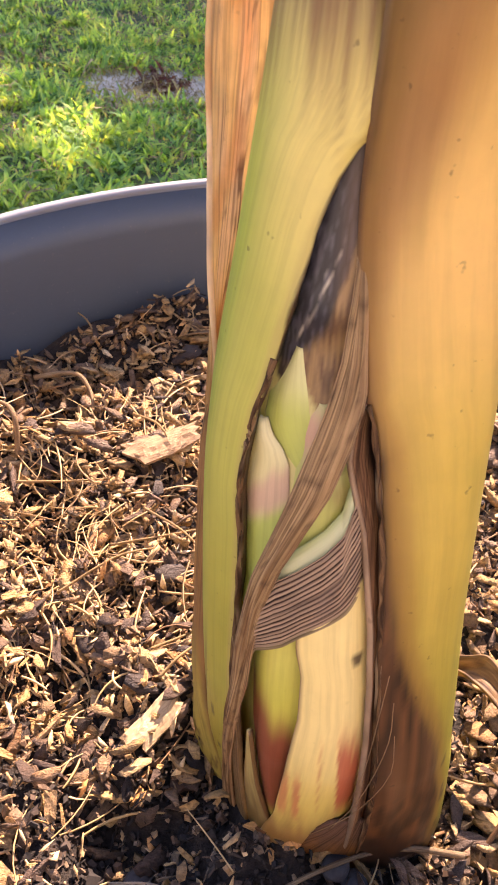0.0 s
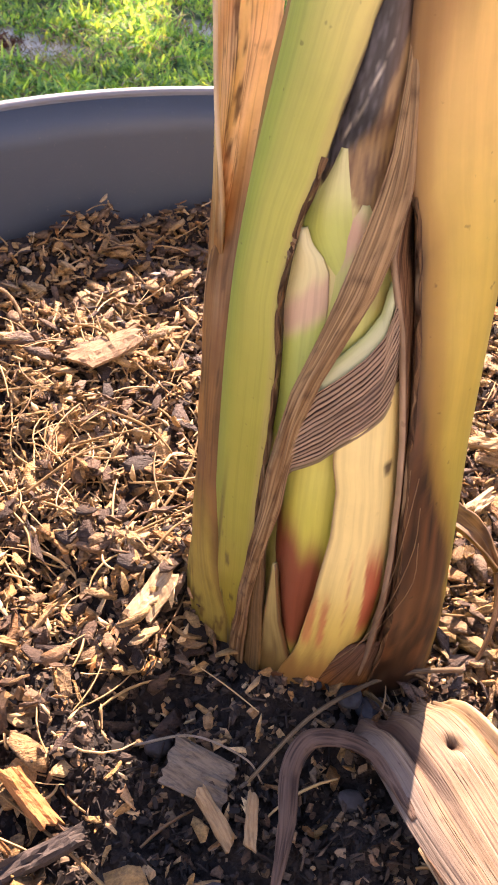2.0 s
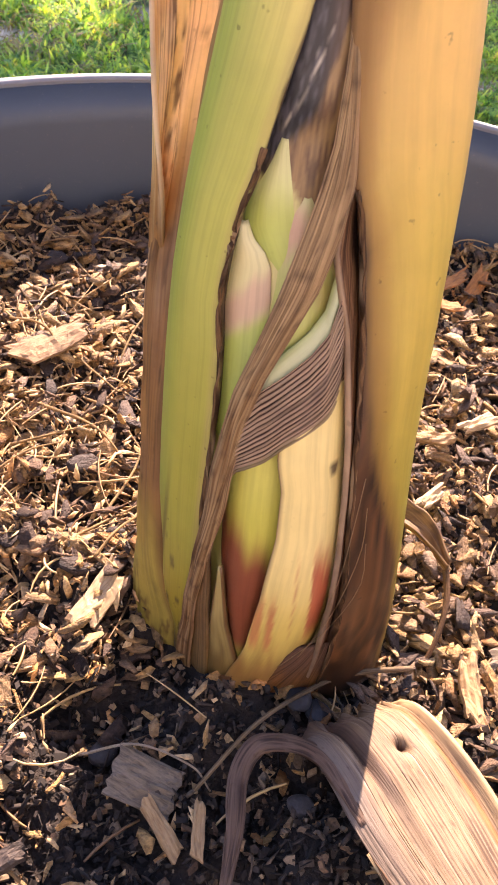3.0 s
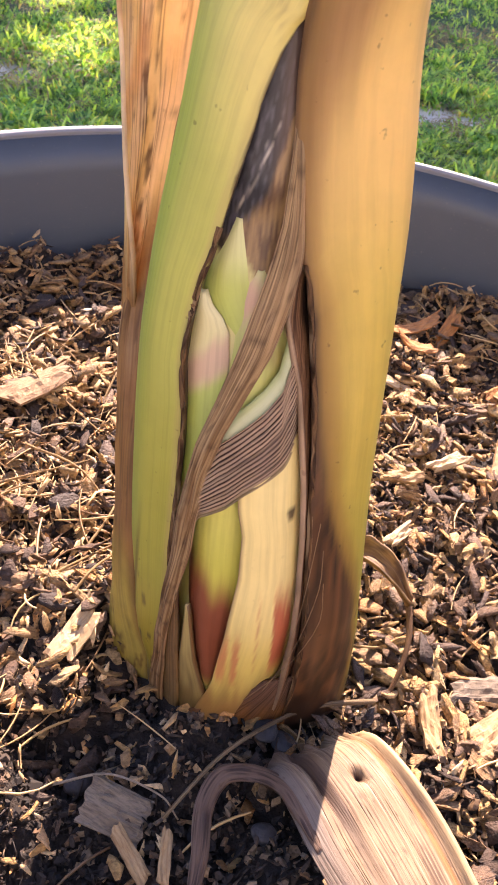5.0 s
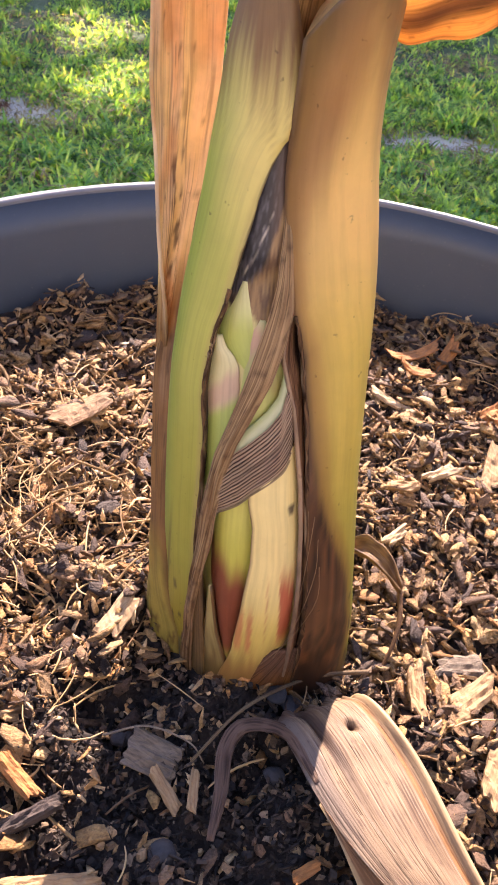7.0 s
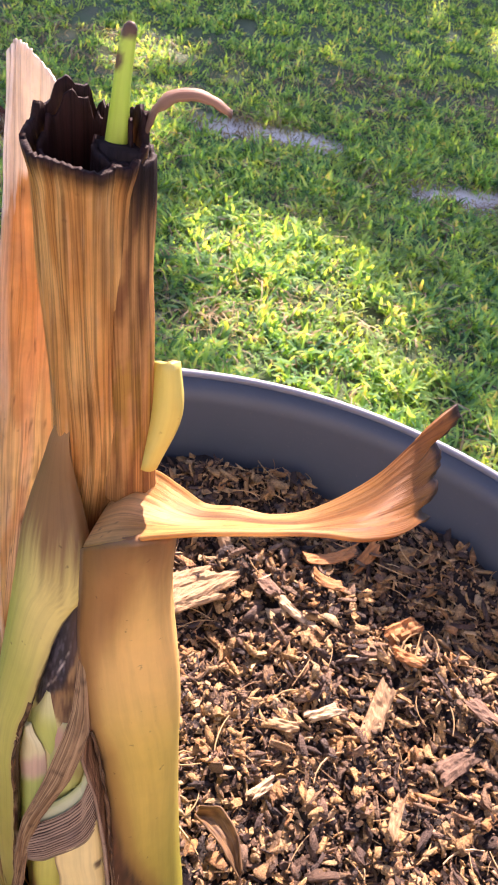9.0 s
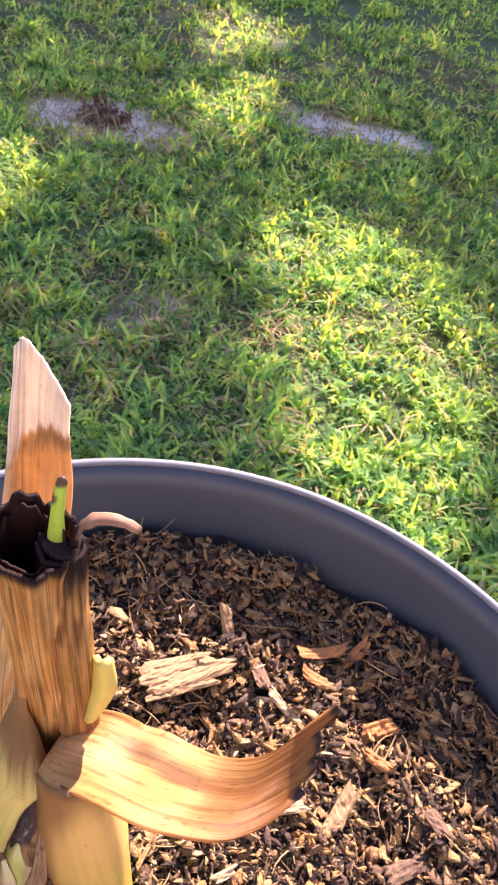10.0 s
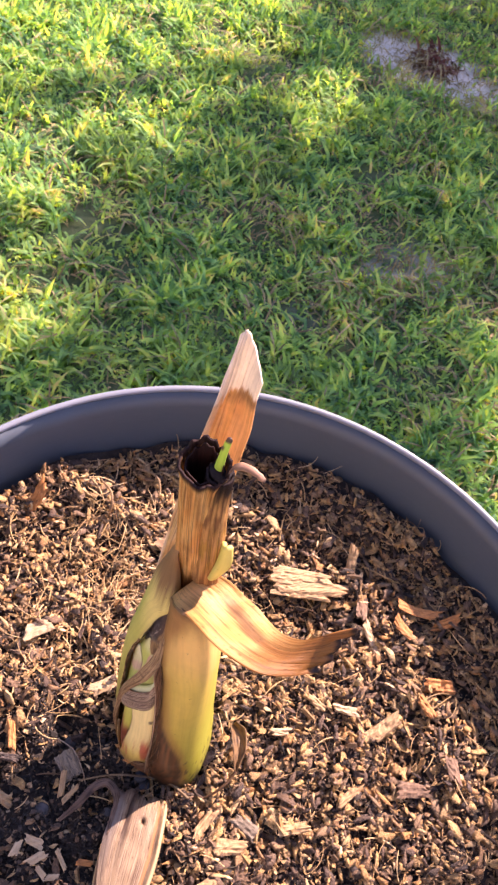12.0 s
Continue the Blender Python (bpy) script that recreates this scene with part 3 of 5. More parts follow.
    for k in range(9500):
        x, y = spot()
        dense = 0.05 + 0.14 * max(0.0, wob(x, y, 15, 30)) + 0.75 * math.exp(-((x - 0.0) / 0.06) ** 2 - ((y - 0.235) / 0.07) ** 2) + 0.12 * smooth(0.17, 0.22, math.hypot(x - POT_X, y - POT_Y))
        if rng.random() > dense * (0.3 + 0.7 * pale_share(x, y)):
            continue
        ln, w = rng.uniform(0.006, 0.024), rng.uniform(0.00018, 0.00052)
        a, bendy = 5.5 * wob(x, y, 12, 26) + rng.normal(0, 0.8), rng.normal(0, 0.8)
        z = mulch_height(x, y) + rng.uniform(0.003, 0.007)
        rise = rng.normal(0, 0.1)
        px, py, pz = x, y, z
        for s in range(6):
            ang = a + bendy * s / 5
            d = np.array([math.cos(ang), math.sin(ang)])
            nn = np.array([-d[1], d[0]])
            ww = w * (1 - 0.6 * abs(s / 5 - 0.4))
            for q in ((nn[0] * ww, nn[1] * ww, 0), (-nn[0] * ww, -nn[1] * ww, 0), (0, 0, ww * 1.2)):
                vs.append((px - base.x + q[0], py - base.y + q[1], pz + q[2]))
            px, py = px + d[0] * ln / 5, py + d[1] * ln / 5
            pz += ln / 5 * (rise - 0.05 * s) 
        for s in range(5):
            o = total + 3 * s
            fs += [(o, o + 1, o + 4, o + 3), (o + 1, o + 2, o + 5, o + 4), (o + 2, o, o + 3, o + 5)]
        total += 18
    part("dry_fibres", mesh_of("dry_fibres", vs, fs, STRAND, True), bed, "pale dry fibres and straw")["kind"] = "stuff"

    # chips that can be told apart
    shapes = []
    for k in range(16):
        shapes.append(chip_mesh("wood_chip", 100 + k, rng.uniform(0.007, 0.013), rng.uniform(0.0024, 0.0055), rng.uniform(0.0014, 0.003), CHIP, rng.uniform(-0.04, 0.1), 0.16, 4, 2, 0.3))
    for k in range(290):
        while True:
            x, y = spot()
            if (k % 2 == 0 or (y < 0.22 and -0.03 < x < 0.2)) and rng.random() < pale_share(x, y):
                break
        ob = part("wood_chip", shapes[k % 16], bed)
        m = turned(0.3).to_4x4()
        m.translation = (x - base.x, y - base.y, mulch_height(x, y) + rng.uniform(0.003, 0.007))
        ob.matrix_local = m
    return bed


# ---- the cut banana stem ----
def stem_mid(z):
    return Vector((0.0831 - 0.0772 * z + 0.0552 * z * z, 0.1533 + 0.155 * z - 0.07 * z * z, z))


STEM_A = table([(-0.02, 0.0325), (0.0, 0.0345), (0.03, 0.0345), (0.1, 0.0289), (0.16, 0.0245), (0.19, 0.0222), (0.215, 0.0195)])
STEM_FRONT = table([(-0.02, 0.021), (0.0, 0.0235), (0.02, 0.028), (0.045, 0.0305), (0.082, 0.0275), (0.135, 0.0205), (0.17, 0.0165), (0.2, 0.0125), (0.215, 0.0105)])


# how far the flattened section leaves a plain oval: right flank drawn in, front shoulder swollen, left flank set back
STEM_FLANK = table([(-0.02, 0.0052), (0.005, 0.0056), (0.04, 0.0082), (0.08, 0.0078), (0.12, 0.0072), (0.16, 0.0056), (0.19, 0.0042), (0.215, 0.003)])
STEM_SHOULDER = table([(-0.02, 0.02), (0.005, 0.03), (0.04, -0.01), (0.08, -0.01), (0.12, 0.07), (0.16, 0.14), (0.2, 0.1)])
STEM_SETBACK = table([(-0.02, 0.0095), (0.005, 0.009), (0.04, 0.0065), (0.07, 0.0035), (0.1, 0.0015), (0.13, 0.0)])


def stem_point(theta, z, off=0.0):
    c = stem_mid(z)
    t = radians(theta)
    a = STEM_A(z) + off
    b = (STEM_FRONT(z) if math.sin(t) < 0 else max(0.037 - 0.12 * z, 0.011)) + off
    if math.cos(t) < 0:
        a -= 0.005 * smooth(0.1, 0.2, z)
    k = 1 + STEM_SHOULDER(z) * math.exp(-((theta + 48) / 22) ** 2)
    back = STEM_SETBACK(z) * smooth(-112, -150, theta)
    wide = 0.0025 * smooth(-160, -190, theta) * smooth(0.035, 0.0, z)
    flank = STEM_FLANK(z) * smooth(-60, 10, theta) * smooth(135, 60, theta)
    return Vector((c.x + a * math.cos(t) * k - flank + 0.40 * back - wide, c.y + b * math.sin(t) * k + 0.92 * back, z))


RIGHT_EDGE = table([(-0.02, -78), (0.016, -77), (0.035, -75), (0.055, -75), (0.0737, -76), (0.097, -78), (0.11, -79.6), (0.1219, -82.3), (0.133, -86), (0.1374, -89), (0.153, -93), (0.168, -95), (0.179, -93), (0.194, -87), (0.2, -79), (0.206, -66), (0.212, -52), (0.22, -44)])
RIGHT_CLEAN = table([(-0.02, -48), (0.008, -46), (0.0257, -43), (0.049, -50), (0.071, -64), (0.085, -71), (0.097, -73.5), (0.112, -76.5), (0.126, -80), (0.1357, -87), (0.153, -92), (0.168, -94), (0.194, -85.5), (0.2, -77), (0.206, -64), (0.212, -50), (0.22, -42)])
GREEN_LEFT = table([(-0.02, -148), (0.0106, -150), (0.0215, -159), (0.0394, -163), (0.0558, -166), (0.0927, -169), (0.1118, -168), (0.1338, -164), (0.1444, -161), (0.1556, -158), (0.172, -155), (0.19, -150), (0.236, -146)])
GREEN_EDGE = table([(-0.02, -146), (0.006, -142), (0.0194, -139), (0.0356, -136.5), (0.0563, -136.4), (0.0744, -135.2), (0.09, -134.2), (0.1012, -134), (0.1097, -136.4), (0.1198, -135.1), (0.1284, -132.2), (0.1368, -126.6), (0.1429, -124), (0.1503, -119.5), (0.1618, -114.2), (0.1695, -108), (0.1739, -102), (0.1765, -95), (0.182, -89), (0.19, -88), (0.2, -98), (0.212, -114), (0.225, -128), (0.236, -138)])
STRIP_L = table([(-0.02, -149), (0.0063, -146), (0.0194, -142), (0.0383, -139), (0.0479, -137.7), (0.0612, -134.2), (0.0756, -132), (0.0857, -129.2), (0.0951, -125.6), (0.1055, -119), (0.115, -113.2), (0.1258, -107.5), (0.1338, -103), (0.1381, -101), (0.1429, -98.6), (0.1527, -96.8), (0.1618, -96.5), (0.172, -97)])
STRIP_R = table([(-0.02, -137), (0.0115, -136), (0.0345, -134), (0.0472, -132), (0.0669, -125.6), (0.0789, -123.1), (0.0897, -120), (0.1001, -114.2), (0.1098, -106.4), (0.1187, -98.7), (0.1251, -95.2), (0.129, -92.8), (0.1374, -89.4), (0.15, -90), (0.162, -92), (0.172, -94)])


def soiled(c, th, z):
    """Splashed earth and brown spots round the foot."""
    k = smooth(0.018, -0.004, z + 0.014 * wob(th * 0.12, z * 60, 96)) * 0.8
    k = max(k, smooth(0.42, 0.5, wob(th * 0.22, z * 150, 97) + 0.25 * smooth(0.045, 0.0, z)) * smooth(0.06, 0.03, z) * 0.75)
    return blend(c, (0.055, 0.035, 0.022), k)


def build_stump():
    stump = thing("banana_stem", "cut banana stem with yellow-green and dried brown sheaths", "plant", (0.0831, 0.1533, 0))
    at = Vector(stump.location)

    def ring(left, right, off, low, high, hugs=0.0, flare=0.0):
        def f(u, v):
            z = lerp(low, high, v)
            th = lerp(left(z), right(z), u)
            p = stem_point(th, z, off(u, z))
            p.y -= flare * smooth(0.165, 0.216, z) * smooth(-105, -75, th) * smooth(25, -25, th)
            k = hugs * smooth(0.188, 0.226, z) + smooth(-25, 15, th) * smooth(0.178, 0.207, z) if th < 15 else max(smooth(0.178, 0.207, z), smooth(10, 50, th) * smooth(0.14, 0.205, z))
            t, hug = radians(th), lerp(0.0105, 0.0066, smooth(0.216, 0.234, z))
            p.x, p.y = lerp(p.x, 0.0700 + hug * math.cos(t), k), lerp(p.y, 0.1797 + 0.93 * hug * math.sin(t), k)
            return p - at
        return f

    # broad yellow sheath
    def right_off(u, z):
        th_gap = smooth(0.0, 0.06, u)
        o = 0.0006 + 0.0012 * th_gap
        o += 0.0010 * wob(u * 9, z * 30, 1) * (1 - smooth(0.1, 0.25, u)) + 0.0006 * math.sin(math.pi * min(u * 1.6, 1))
        return o

    def right_pig(u, v):
        z = lerp(-0.014, 0.2, v)
        th = lerp(RIGHT_EDGE(z), 70, u)
        n, n2 = wob(th * 0.05, z * 16, 2), wob(th * 0.3, z * 9, 5)
        c = blend((0.42, 0.38, 0.03), (0.70, 0.52, 0.10), smooth(0.02, 0.12, z + 0.012 * n))
        c = blend(c, (0.44, 0.43, 0.05), smooth(-48, 0, th) * smooth(0.17, 0.05, z))
        c = blend(c, (0.90, 0.60, 0.21), smooth(0.115, 0.155, z) * 0.8)
        fade = smooth(0.160, 0.200, z + 0.012 * n + 0.034 * smooth(-58, -88, th) + 0.006 * wob(th * 0.45, z * 8, 7))
        c = blend(c, (0.36, 0.17, 0.062), fade * 0.85)
        c = blend(c, (0.13, 0.066, 0.032), smooth(0.190, 0.208, z + 0.01 * n + 0.006 * smooth(-48, -86, th)) * 0.75)
        edge = th - RIGHT_CLEAN(z) + 3.5 * n
        dry = smooth(2.5, -3.0, edge)
        brown = blend((0.03, 0.014, 0.007), (0.17, 0.072, 0.027), smooth(-0.3, 0.4, 0.7 * n2 + 0.7 * wob(th * 1.7, z * 12, 6)))
        c = blend(c, (0.30, 0.15, 0.035), smooth(15, 1, edge) ** 1.5 * 0.8)
        c = blend(c, blend(brown, (0.05, 0.024, 0.014), smooth(-4, 0.5, edge) * 0.75), dry)
        rim = th - RIGHT_EDGE(z)
        return soiled(blend(c, blend((0.14, 0.075, 0.04), (0.34, 0.2, 0.11), smooth(0.128, 0.142, z)), smooth(2.0, 0.3, rim) * 0.8), th, z)
    crown = [(0.0, (0.0690, 0.1625, 0.1965)), (0.08, (0.0735, 0.1560, 0.2062)), (0.17, (0.0795, 0.1520, 0.2128)), (0.24, (0.0835, 0.1545, 0.2105)), (0.33, (0.0870, 0.1600, 0.2055)), (0.42, (0.0886, 0.1680, 0.1990)), (0.6, (0.0880, 0.1755, 0.1990)), (0.8, (0.0830, 0.1785, 0.2000)), (1.0, (0.0765, 0.1795, 0.1990))]
    crown_x, crown_y, crown_z = (table([(u, p[k]) for u, p in crown]) for k in range(3))

    def right(u, v):
        z = lerp(-0.014, crown_z(u), v)
        th = lerp(RIGHT_EDGE(min(z, 0.1965)), 70, u)
        p = stem_point(th, z, right_off(u, z))
        k = smooth(0.66, 1.02, v) ** 1.3
        return Vector((lerp(p.x, crown_x(u), k), lerp(p.y, crown_y(u), k), z)) - at
    broad = part("sheath", sheet("sheath", right, right_pig, FRESH, 60, 130, 0.0022, (0.06, 0.22)), stump, "broad yellow sheath with a dried brown margin")

    # green sheath
    def green_off(u, z):
        o = 0.0006 + 0.0012 * math.sin(math.pi * u)
        o += 0.0010 * wob(u * 3, z * 90, 4) * smooth(0.9, 1.0, u)
        return o - 0.002 * smooth(0.9, 1.0, u) * smooth(0.17, 0.18, z)

    def green_pig(u, v):
        z = lerp(-0.014, 0.234, v)
        th = lerp(GREEN_LEFT(z), GREEN_EDGE(z), u)
        n = wob(th * 0.06, z * 14, 12)
        c = blend((0.42, 0.34, 0.04), (0.44, 0.43, 0.07), smooth(0.01, 0.06, z))
        c = blend(c, (0.54, 0.54, 0.12), smooth(0.07, 0.13, z))
        c = blend(c, (0.82, 0.69, 0.24), smooth(0.125, 0.175, z + 0.0011 * (th + 120)) * 0.85)
        c = blend(c, (0.25, 0.14, 0.055), smooth(0.172, 0.196, z + 0.012 * n + 0.006 * wob(th * 0.5, z * 8, 15)))
        c = blend(c, (0.34, 0.185, 0.075), smooth(0.207, 0.224, z + 0.008 * n))
        c = blend(c, (0.30, 0.2, 0.06), smooth(0.012, -0.004, z + 0.006 * n) * 0.8)
        line = abs(th + 158 - 90 * (z - 0.03))
        c = blend(c, (0.13, 0.07, 0.03), smooth(2.5, 0.4, line) * smooth(0.075, 0.05, z) * 0.8)
        edge = GREEN_EDGE(z) - th
        c = blend(c, (0.36, 0.44, 0.07), smooth(0.55, 0.15, u + 0.1 * n) * smooth(0.03, 0.07, z) * smooth(0.2, 0.15, z) * 0.75)
        c = blend(c, (0.52, 0.42, 0.14), smooth(5, 1.5, edge + 2 * n) * smooth(0.178, 0.16, z) * 0.6)
        return soiled(blend(c, (0.06, 0.03, 0.015), smooth(1.1, 0.3, edge + 1.0 * wob(th * 0.05, z * 140, 14)) * smooth(0.182, 0.17, z) * 0.95), th, z)
    green = ring(GREEN_LEFT, GREEN_EDGE, green_off, -0.014, 0.234, 1.0)
    green_sheath = part("sheath", sheet("sheath", green, green_pig, FRESH, 56, 120, 0.002, (0.06, 0.22)), stump, "pale green sheath with a thin brown edge")

    # back sheath, hidden from most sides
    back = ring(lambda z: 60, lambda z: 145, lambda u, z: 0.0005, -0.014, 0.185)
    part("sheath", sheet("sheath", back, lambda u, v: blend((0.36, 0.33, 0.07), (0.4, 0.22, 0.1), v), FRESH, 20, 40, 0.002, (0.05, 0.2)), stump)

    # tall dried outer sheath
    lft = curve3([(0.0475, 0.148, -0.012), (0.0465, 0.160, 0.04), (0.0445, 0.180, 0.095), (0.0425, 0.203, 0.15), (0.0405, 0.229, 0.205), (0.0395, 0.2595, 0.266)])
    rgt = curve3([(0.060, 0.134, -0.012), (0.053, 0.172, 0.04), (0.055, 0.197, 0.095), (0.060, 0.214, 0.15), (0.0625, 0.231, 0.205), (0.0590, 0.246, 0.2585)])

    def dry_place(u, v):
        a, b = lft(v), rgt(v)
        p = a.lerp(b, u)
        bulge = math.sin(math.pi * u) * (0.005 + 0.003 * v)
        n = Vector((-0.45, 0.75, -0.2))
        p = p + n * bulge
        z = lerp(-0.012, 0.266, v)
        k = smooth(0.03, 0.17, z)
        if k < 1:
            p = stem_point(lerp(-222, GREEN_LEFT(z) + 5, u), z, 0.0018 + 0.0022 * math.sin(math.pi * u) + 0.002 * smooth(0.05, 0.12, z)).lerp(p, k)
        p.z += (0.007 * math.sin(math.pi * u ** 0.8) + 0.0008 * wob(u * 30, 0, 8)) * smooth(0.86, 1.0, v)
        ribs = 0.0004 * wob(u * 22, v * 3, 3) + 0.0007 * wob(u * 7, v * 7, 4)
        return p + n * ribs + Vector((wob(u * 5, v * 14, 1), wob(u * 5, v * 14, 2), 0)) * (0.0004 + 0.0006 * v) - at

    def dry_pig(u, v):
        n, n2, n3 = wob(u * 5, v * 12, 21), wob(u * 34, v * 8, 22), 0.6 * wob(u * 11, v * 38, 23) + 0.5 * wob(u * 24, v * 110, 24)
        c = blend((0.84, 0.65, 0.29), (0.86, 0.69, 0.42), smooth(-0.25, 0.35, n + 0.6 * (u - 0.5)))
        c = blend(c, (0.74, 0.36, 0.085), smooth(0.62, 0.8, v + 0.08 * n) * 0.8)
        c = blend(c, (0.82, 0.48, 0.17), smooth(0.6, 0.85, u + 0.15 * n) * smooth(0.5, 0.62, v) * 0.3)
        c = blend(c, (0.30, 0.125, 0.025), smooth(0.53, 0.40, v + 0.1 * n) * 0.9)
        c = blend(c, (0.15, 0.07, 0.025), smooth(0.16, 0.34, n2) * smooth(0.9, 0.6, v) * 0.55)
        c = blend(c, (0.86, 0.7, 0.48), smooth(0.09, 0.02, u + 0.03 * n) * smooth(0.42, 0.5, v) * smooth(0.72, 0.6, v) * 0.8)
        crust = smooth(0.16, 0.04, abs(u - 0.62 + 0.5 * (v - 0.55)) + 0.05 * n) * smooth(0.36, 0.46, v) * smooth(0.72, 0.56, v)
        c = blend(c, (0.07, 0.032, 0.014), smooth(-0.05, 0.25, n3 + 0.3 * n2) * crust * 0.85)
        c = blend(c, (0.62, 0.30, 0.08), smooth(0.05, 0.4, wob(u * 3, v * 16, 27)) * 0.5)
        c = blend(c, (0.08, 0.04, 0.02), smooth(0.36, 0.5, n3) * 0.5)
        c = blend(c, (0.55, 0.46, 0.09), smooth(0.24, 0.12, v + 0.03 * n) * 0.85)
        c = blend(c, (0.2, 0.1, 0.035), smooth(0.88, 1.0, u) * smooth(0.6, 0.4, v) * 0.8)
        c = blend(c, (0.14, 0.07, 0.03), smooth(0.2, 0.4, n3 + 0.3 * smooth(0.1, 0.02, v)) * smooth(0.14, 0.06, v) * 0.7)
        c = blend(c, (0.86, 0.76, 0.6), smooth(0.22, 0.12, u + 0.06 * n) * smooth(0.66, 0.76, v) * 0.45)
        tear = 0.884 + 0.075 * u + 0.014 * wob(u * 12, 0, 25) + 0.006 * wob(u * 40, 0, 26)
        c = blend(c, (0.12, 0.06, 0.03), smooth(0.02, 0.0, abs(v - tear + 0.006)) * smooth(0.3, 0.6, u) * 0.6)
        return blend(c, (0.9, 0.8, 0.68), smooth(tear, tear + 0.005, v))
    part("dry_sheath", sheet("dry_sheath", dry_place, dry_pig, HUSK, 60, 150, 0.0010, (0.03, 0.28)), stump, "tall dried orange-brown sheath with a pale cut end")
    # dried tube at the top
    tube_mid = curve3([stem_mid(0.160) + Vector((-0.002, 0.002, 0)), stem_mid(0.19) + Vector((-0.0015, 0.001, 0)), (0.0690, 0.1795, 0.215), (0.0663, 0.180, 0.245), (0.0637, 0.1815, 0.279)])
    tube_rx = table([(0.0, 0.009), (0.25, 0.0092), (0.42, 0.0086), (0.55, 0.0082), (0.75, 0.0080), (0.9, 0.0083), (1.0, 0.0090)])
    tube_ry = table([(0.0, 0.0064), (0.25, 0.0072), (0.42, 0.0076), (0.55, 0.0078), (0.75, 0.0082), (0.9, 0.0080), (1.0, 0.0076)])

    def torn(a):
        back = smooth(-0.45, 0.95, math.cos(a - radians(72)))
        return 0.0058 * back + 0.0008 * wob(math.cos(a) * 3, math.sin(a) * 3, 3) + 0.0040 * back * wob(math.cos(a) * 2.6, math.sin(a) * 2.6, 13.3) + 0.0040 * back * wob(math.cos(a) * 6.3, math.sin(a) * 6.3, 7.7) + 0.0007 * wob(math.cos(a) * 15, math.sin(a) * 15, 2.2)

    def tube_place(u, v):
        a = radians(-300 + 360 * u)
        c = tube_mid(v)
        keep = smooth(1.0, 0.8, v)
        fold = 0.0013 * wob(math.cos(a) * 2.2, math.sin(a) * 2.2, v * 4 + 3) + keep * (0.0007 * wob(math.cos(a) * 7, math.sin(a) * 7, v * 3) + 0.00035 * wob(math.cos(a) * 19, math.sin(a) * 19, v * 2))
        curl = 0.0009 * smooth(0.955, 1.0, v)
        return c + Vector(((tube_rx(v) + fold + curl) * math.cos(a), (tube_ry(v) + fold + curl) * math.sin(a), smooth(0.85, 1.0, v) * torn(a))) - at

    def tube_pig(u, v):
        a = radians(-300 + 360 * u)
        n, n2, n3 = wob(u * 44 + 2 * wob(u * 6, v * 4, 40), v * 7, 41), wob(u * 9, v * 5, 42), wob(u * 150, v * 12, 43)
        c = blend((0.70, 0.34, 0.09), (0.90, 0.54, 0.18), smooth(-0.35, 0.4, n2))
        c = blend(c, (0.25, 0.105, 0.032), smooth(0.1, 0.5, n) * 0.6)
        c = blend(c, (0.7, 0.45, 0.22), smooth(0.2, 0.45, n3) * 0.45)
        c = blend((0.26, 0.13, 0.05), c, smooth(0.2, 0.5, v + 0.12 * n2))
        c = blend(c, (0.62, 0.26, 0.05), smooth(0.7, 0.86, v) * smooth(0.22, 0.4, wob(u * 13, v * 6, 44)) * 0.8)
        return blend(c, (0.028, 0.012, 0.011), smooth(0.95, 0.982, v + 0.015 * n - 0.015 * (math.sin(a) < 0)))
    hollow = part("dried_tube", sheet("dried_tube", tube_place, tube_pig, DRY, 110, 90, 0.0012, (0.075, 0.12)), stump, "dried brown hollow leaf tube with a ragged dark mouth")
    # near-black colour for the tube's lining and floor
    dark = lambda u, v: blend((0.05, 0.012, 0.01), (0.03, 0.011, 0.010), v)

    def liner(u, v):
        a = radians(-300 + 360 * u)
        w = lerp(0.68, 0.995, v)
        c, k = tube_mid(w), 0.88
        fold = 0.0013 * wob(math.cos(a) * 2.2, math.sin(a) * 2.2, w * 4 + 3) - 0.0005
        return c + Vector(((tube_rx(w) * k + fold) * math.cos(a), (tube_ry(w) * k + fold) * math.sin(a), smooth(0.85, 1.0, w) * (torn(a) - 0.0005))) - at
    part("tube_lining", sheet("tube_lining", liner, dark, DRY, 80, 30, 0.0007, (0.07, 0.03)), hollow, "near-black inner lining of the tube")
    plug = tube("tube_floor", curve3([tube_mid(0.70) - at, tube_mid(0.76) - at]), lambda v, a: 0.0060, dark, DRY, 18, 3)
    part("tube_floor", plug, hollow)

    side_mid = curve3([(0.0775, 0.1765, 0.203), (0.0745, 0.1785, 0.232), (0.0718, 0.1806, 0.257), (0.0704, 0.1826, 0.279)])

    def side_place(u, v):
        a = radians(-250 + 360 * u)
        r = lerp(0.0058, 0.0050, v) + 0.0006 * wob(math.cos(a) * 3, math.sin(a) * 3, v * 3) + 0.0003 * wob(math.cos(a) * 9, math.sin(a) * 9, v * 3)
        return side_mid(v) + Vector((r * math.cos(a), r * math.sin(a), 0.002 * wob(u * 30, 5, 1) * smooth(0.9, 1, v))) - at

    def side_pig(u, v):
        n = wob(u * 24, v * 7, 51)
        c = blend((0.62, 0.33, 0.11), (0.28, 0.13, 0.05), smooth(-0.2, 0.35, n))
        c = blend(c, (0.62, 0.36, 0.06), smooth(0.25, 0.1, abs(v - 0.35)) * smooth(0.1, 0.3, n + 0.1) * 0.6)
        return blend(c, (0.025, 0.014, 0.014), smooth(0.72, 0.95, v + 0.06 * n))
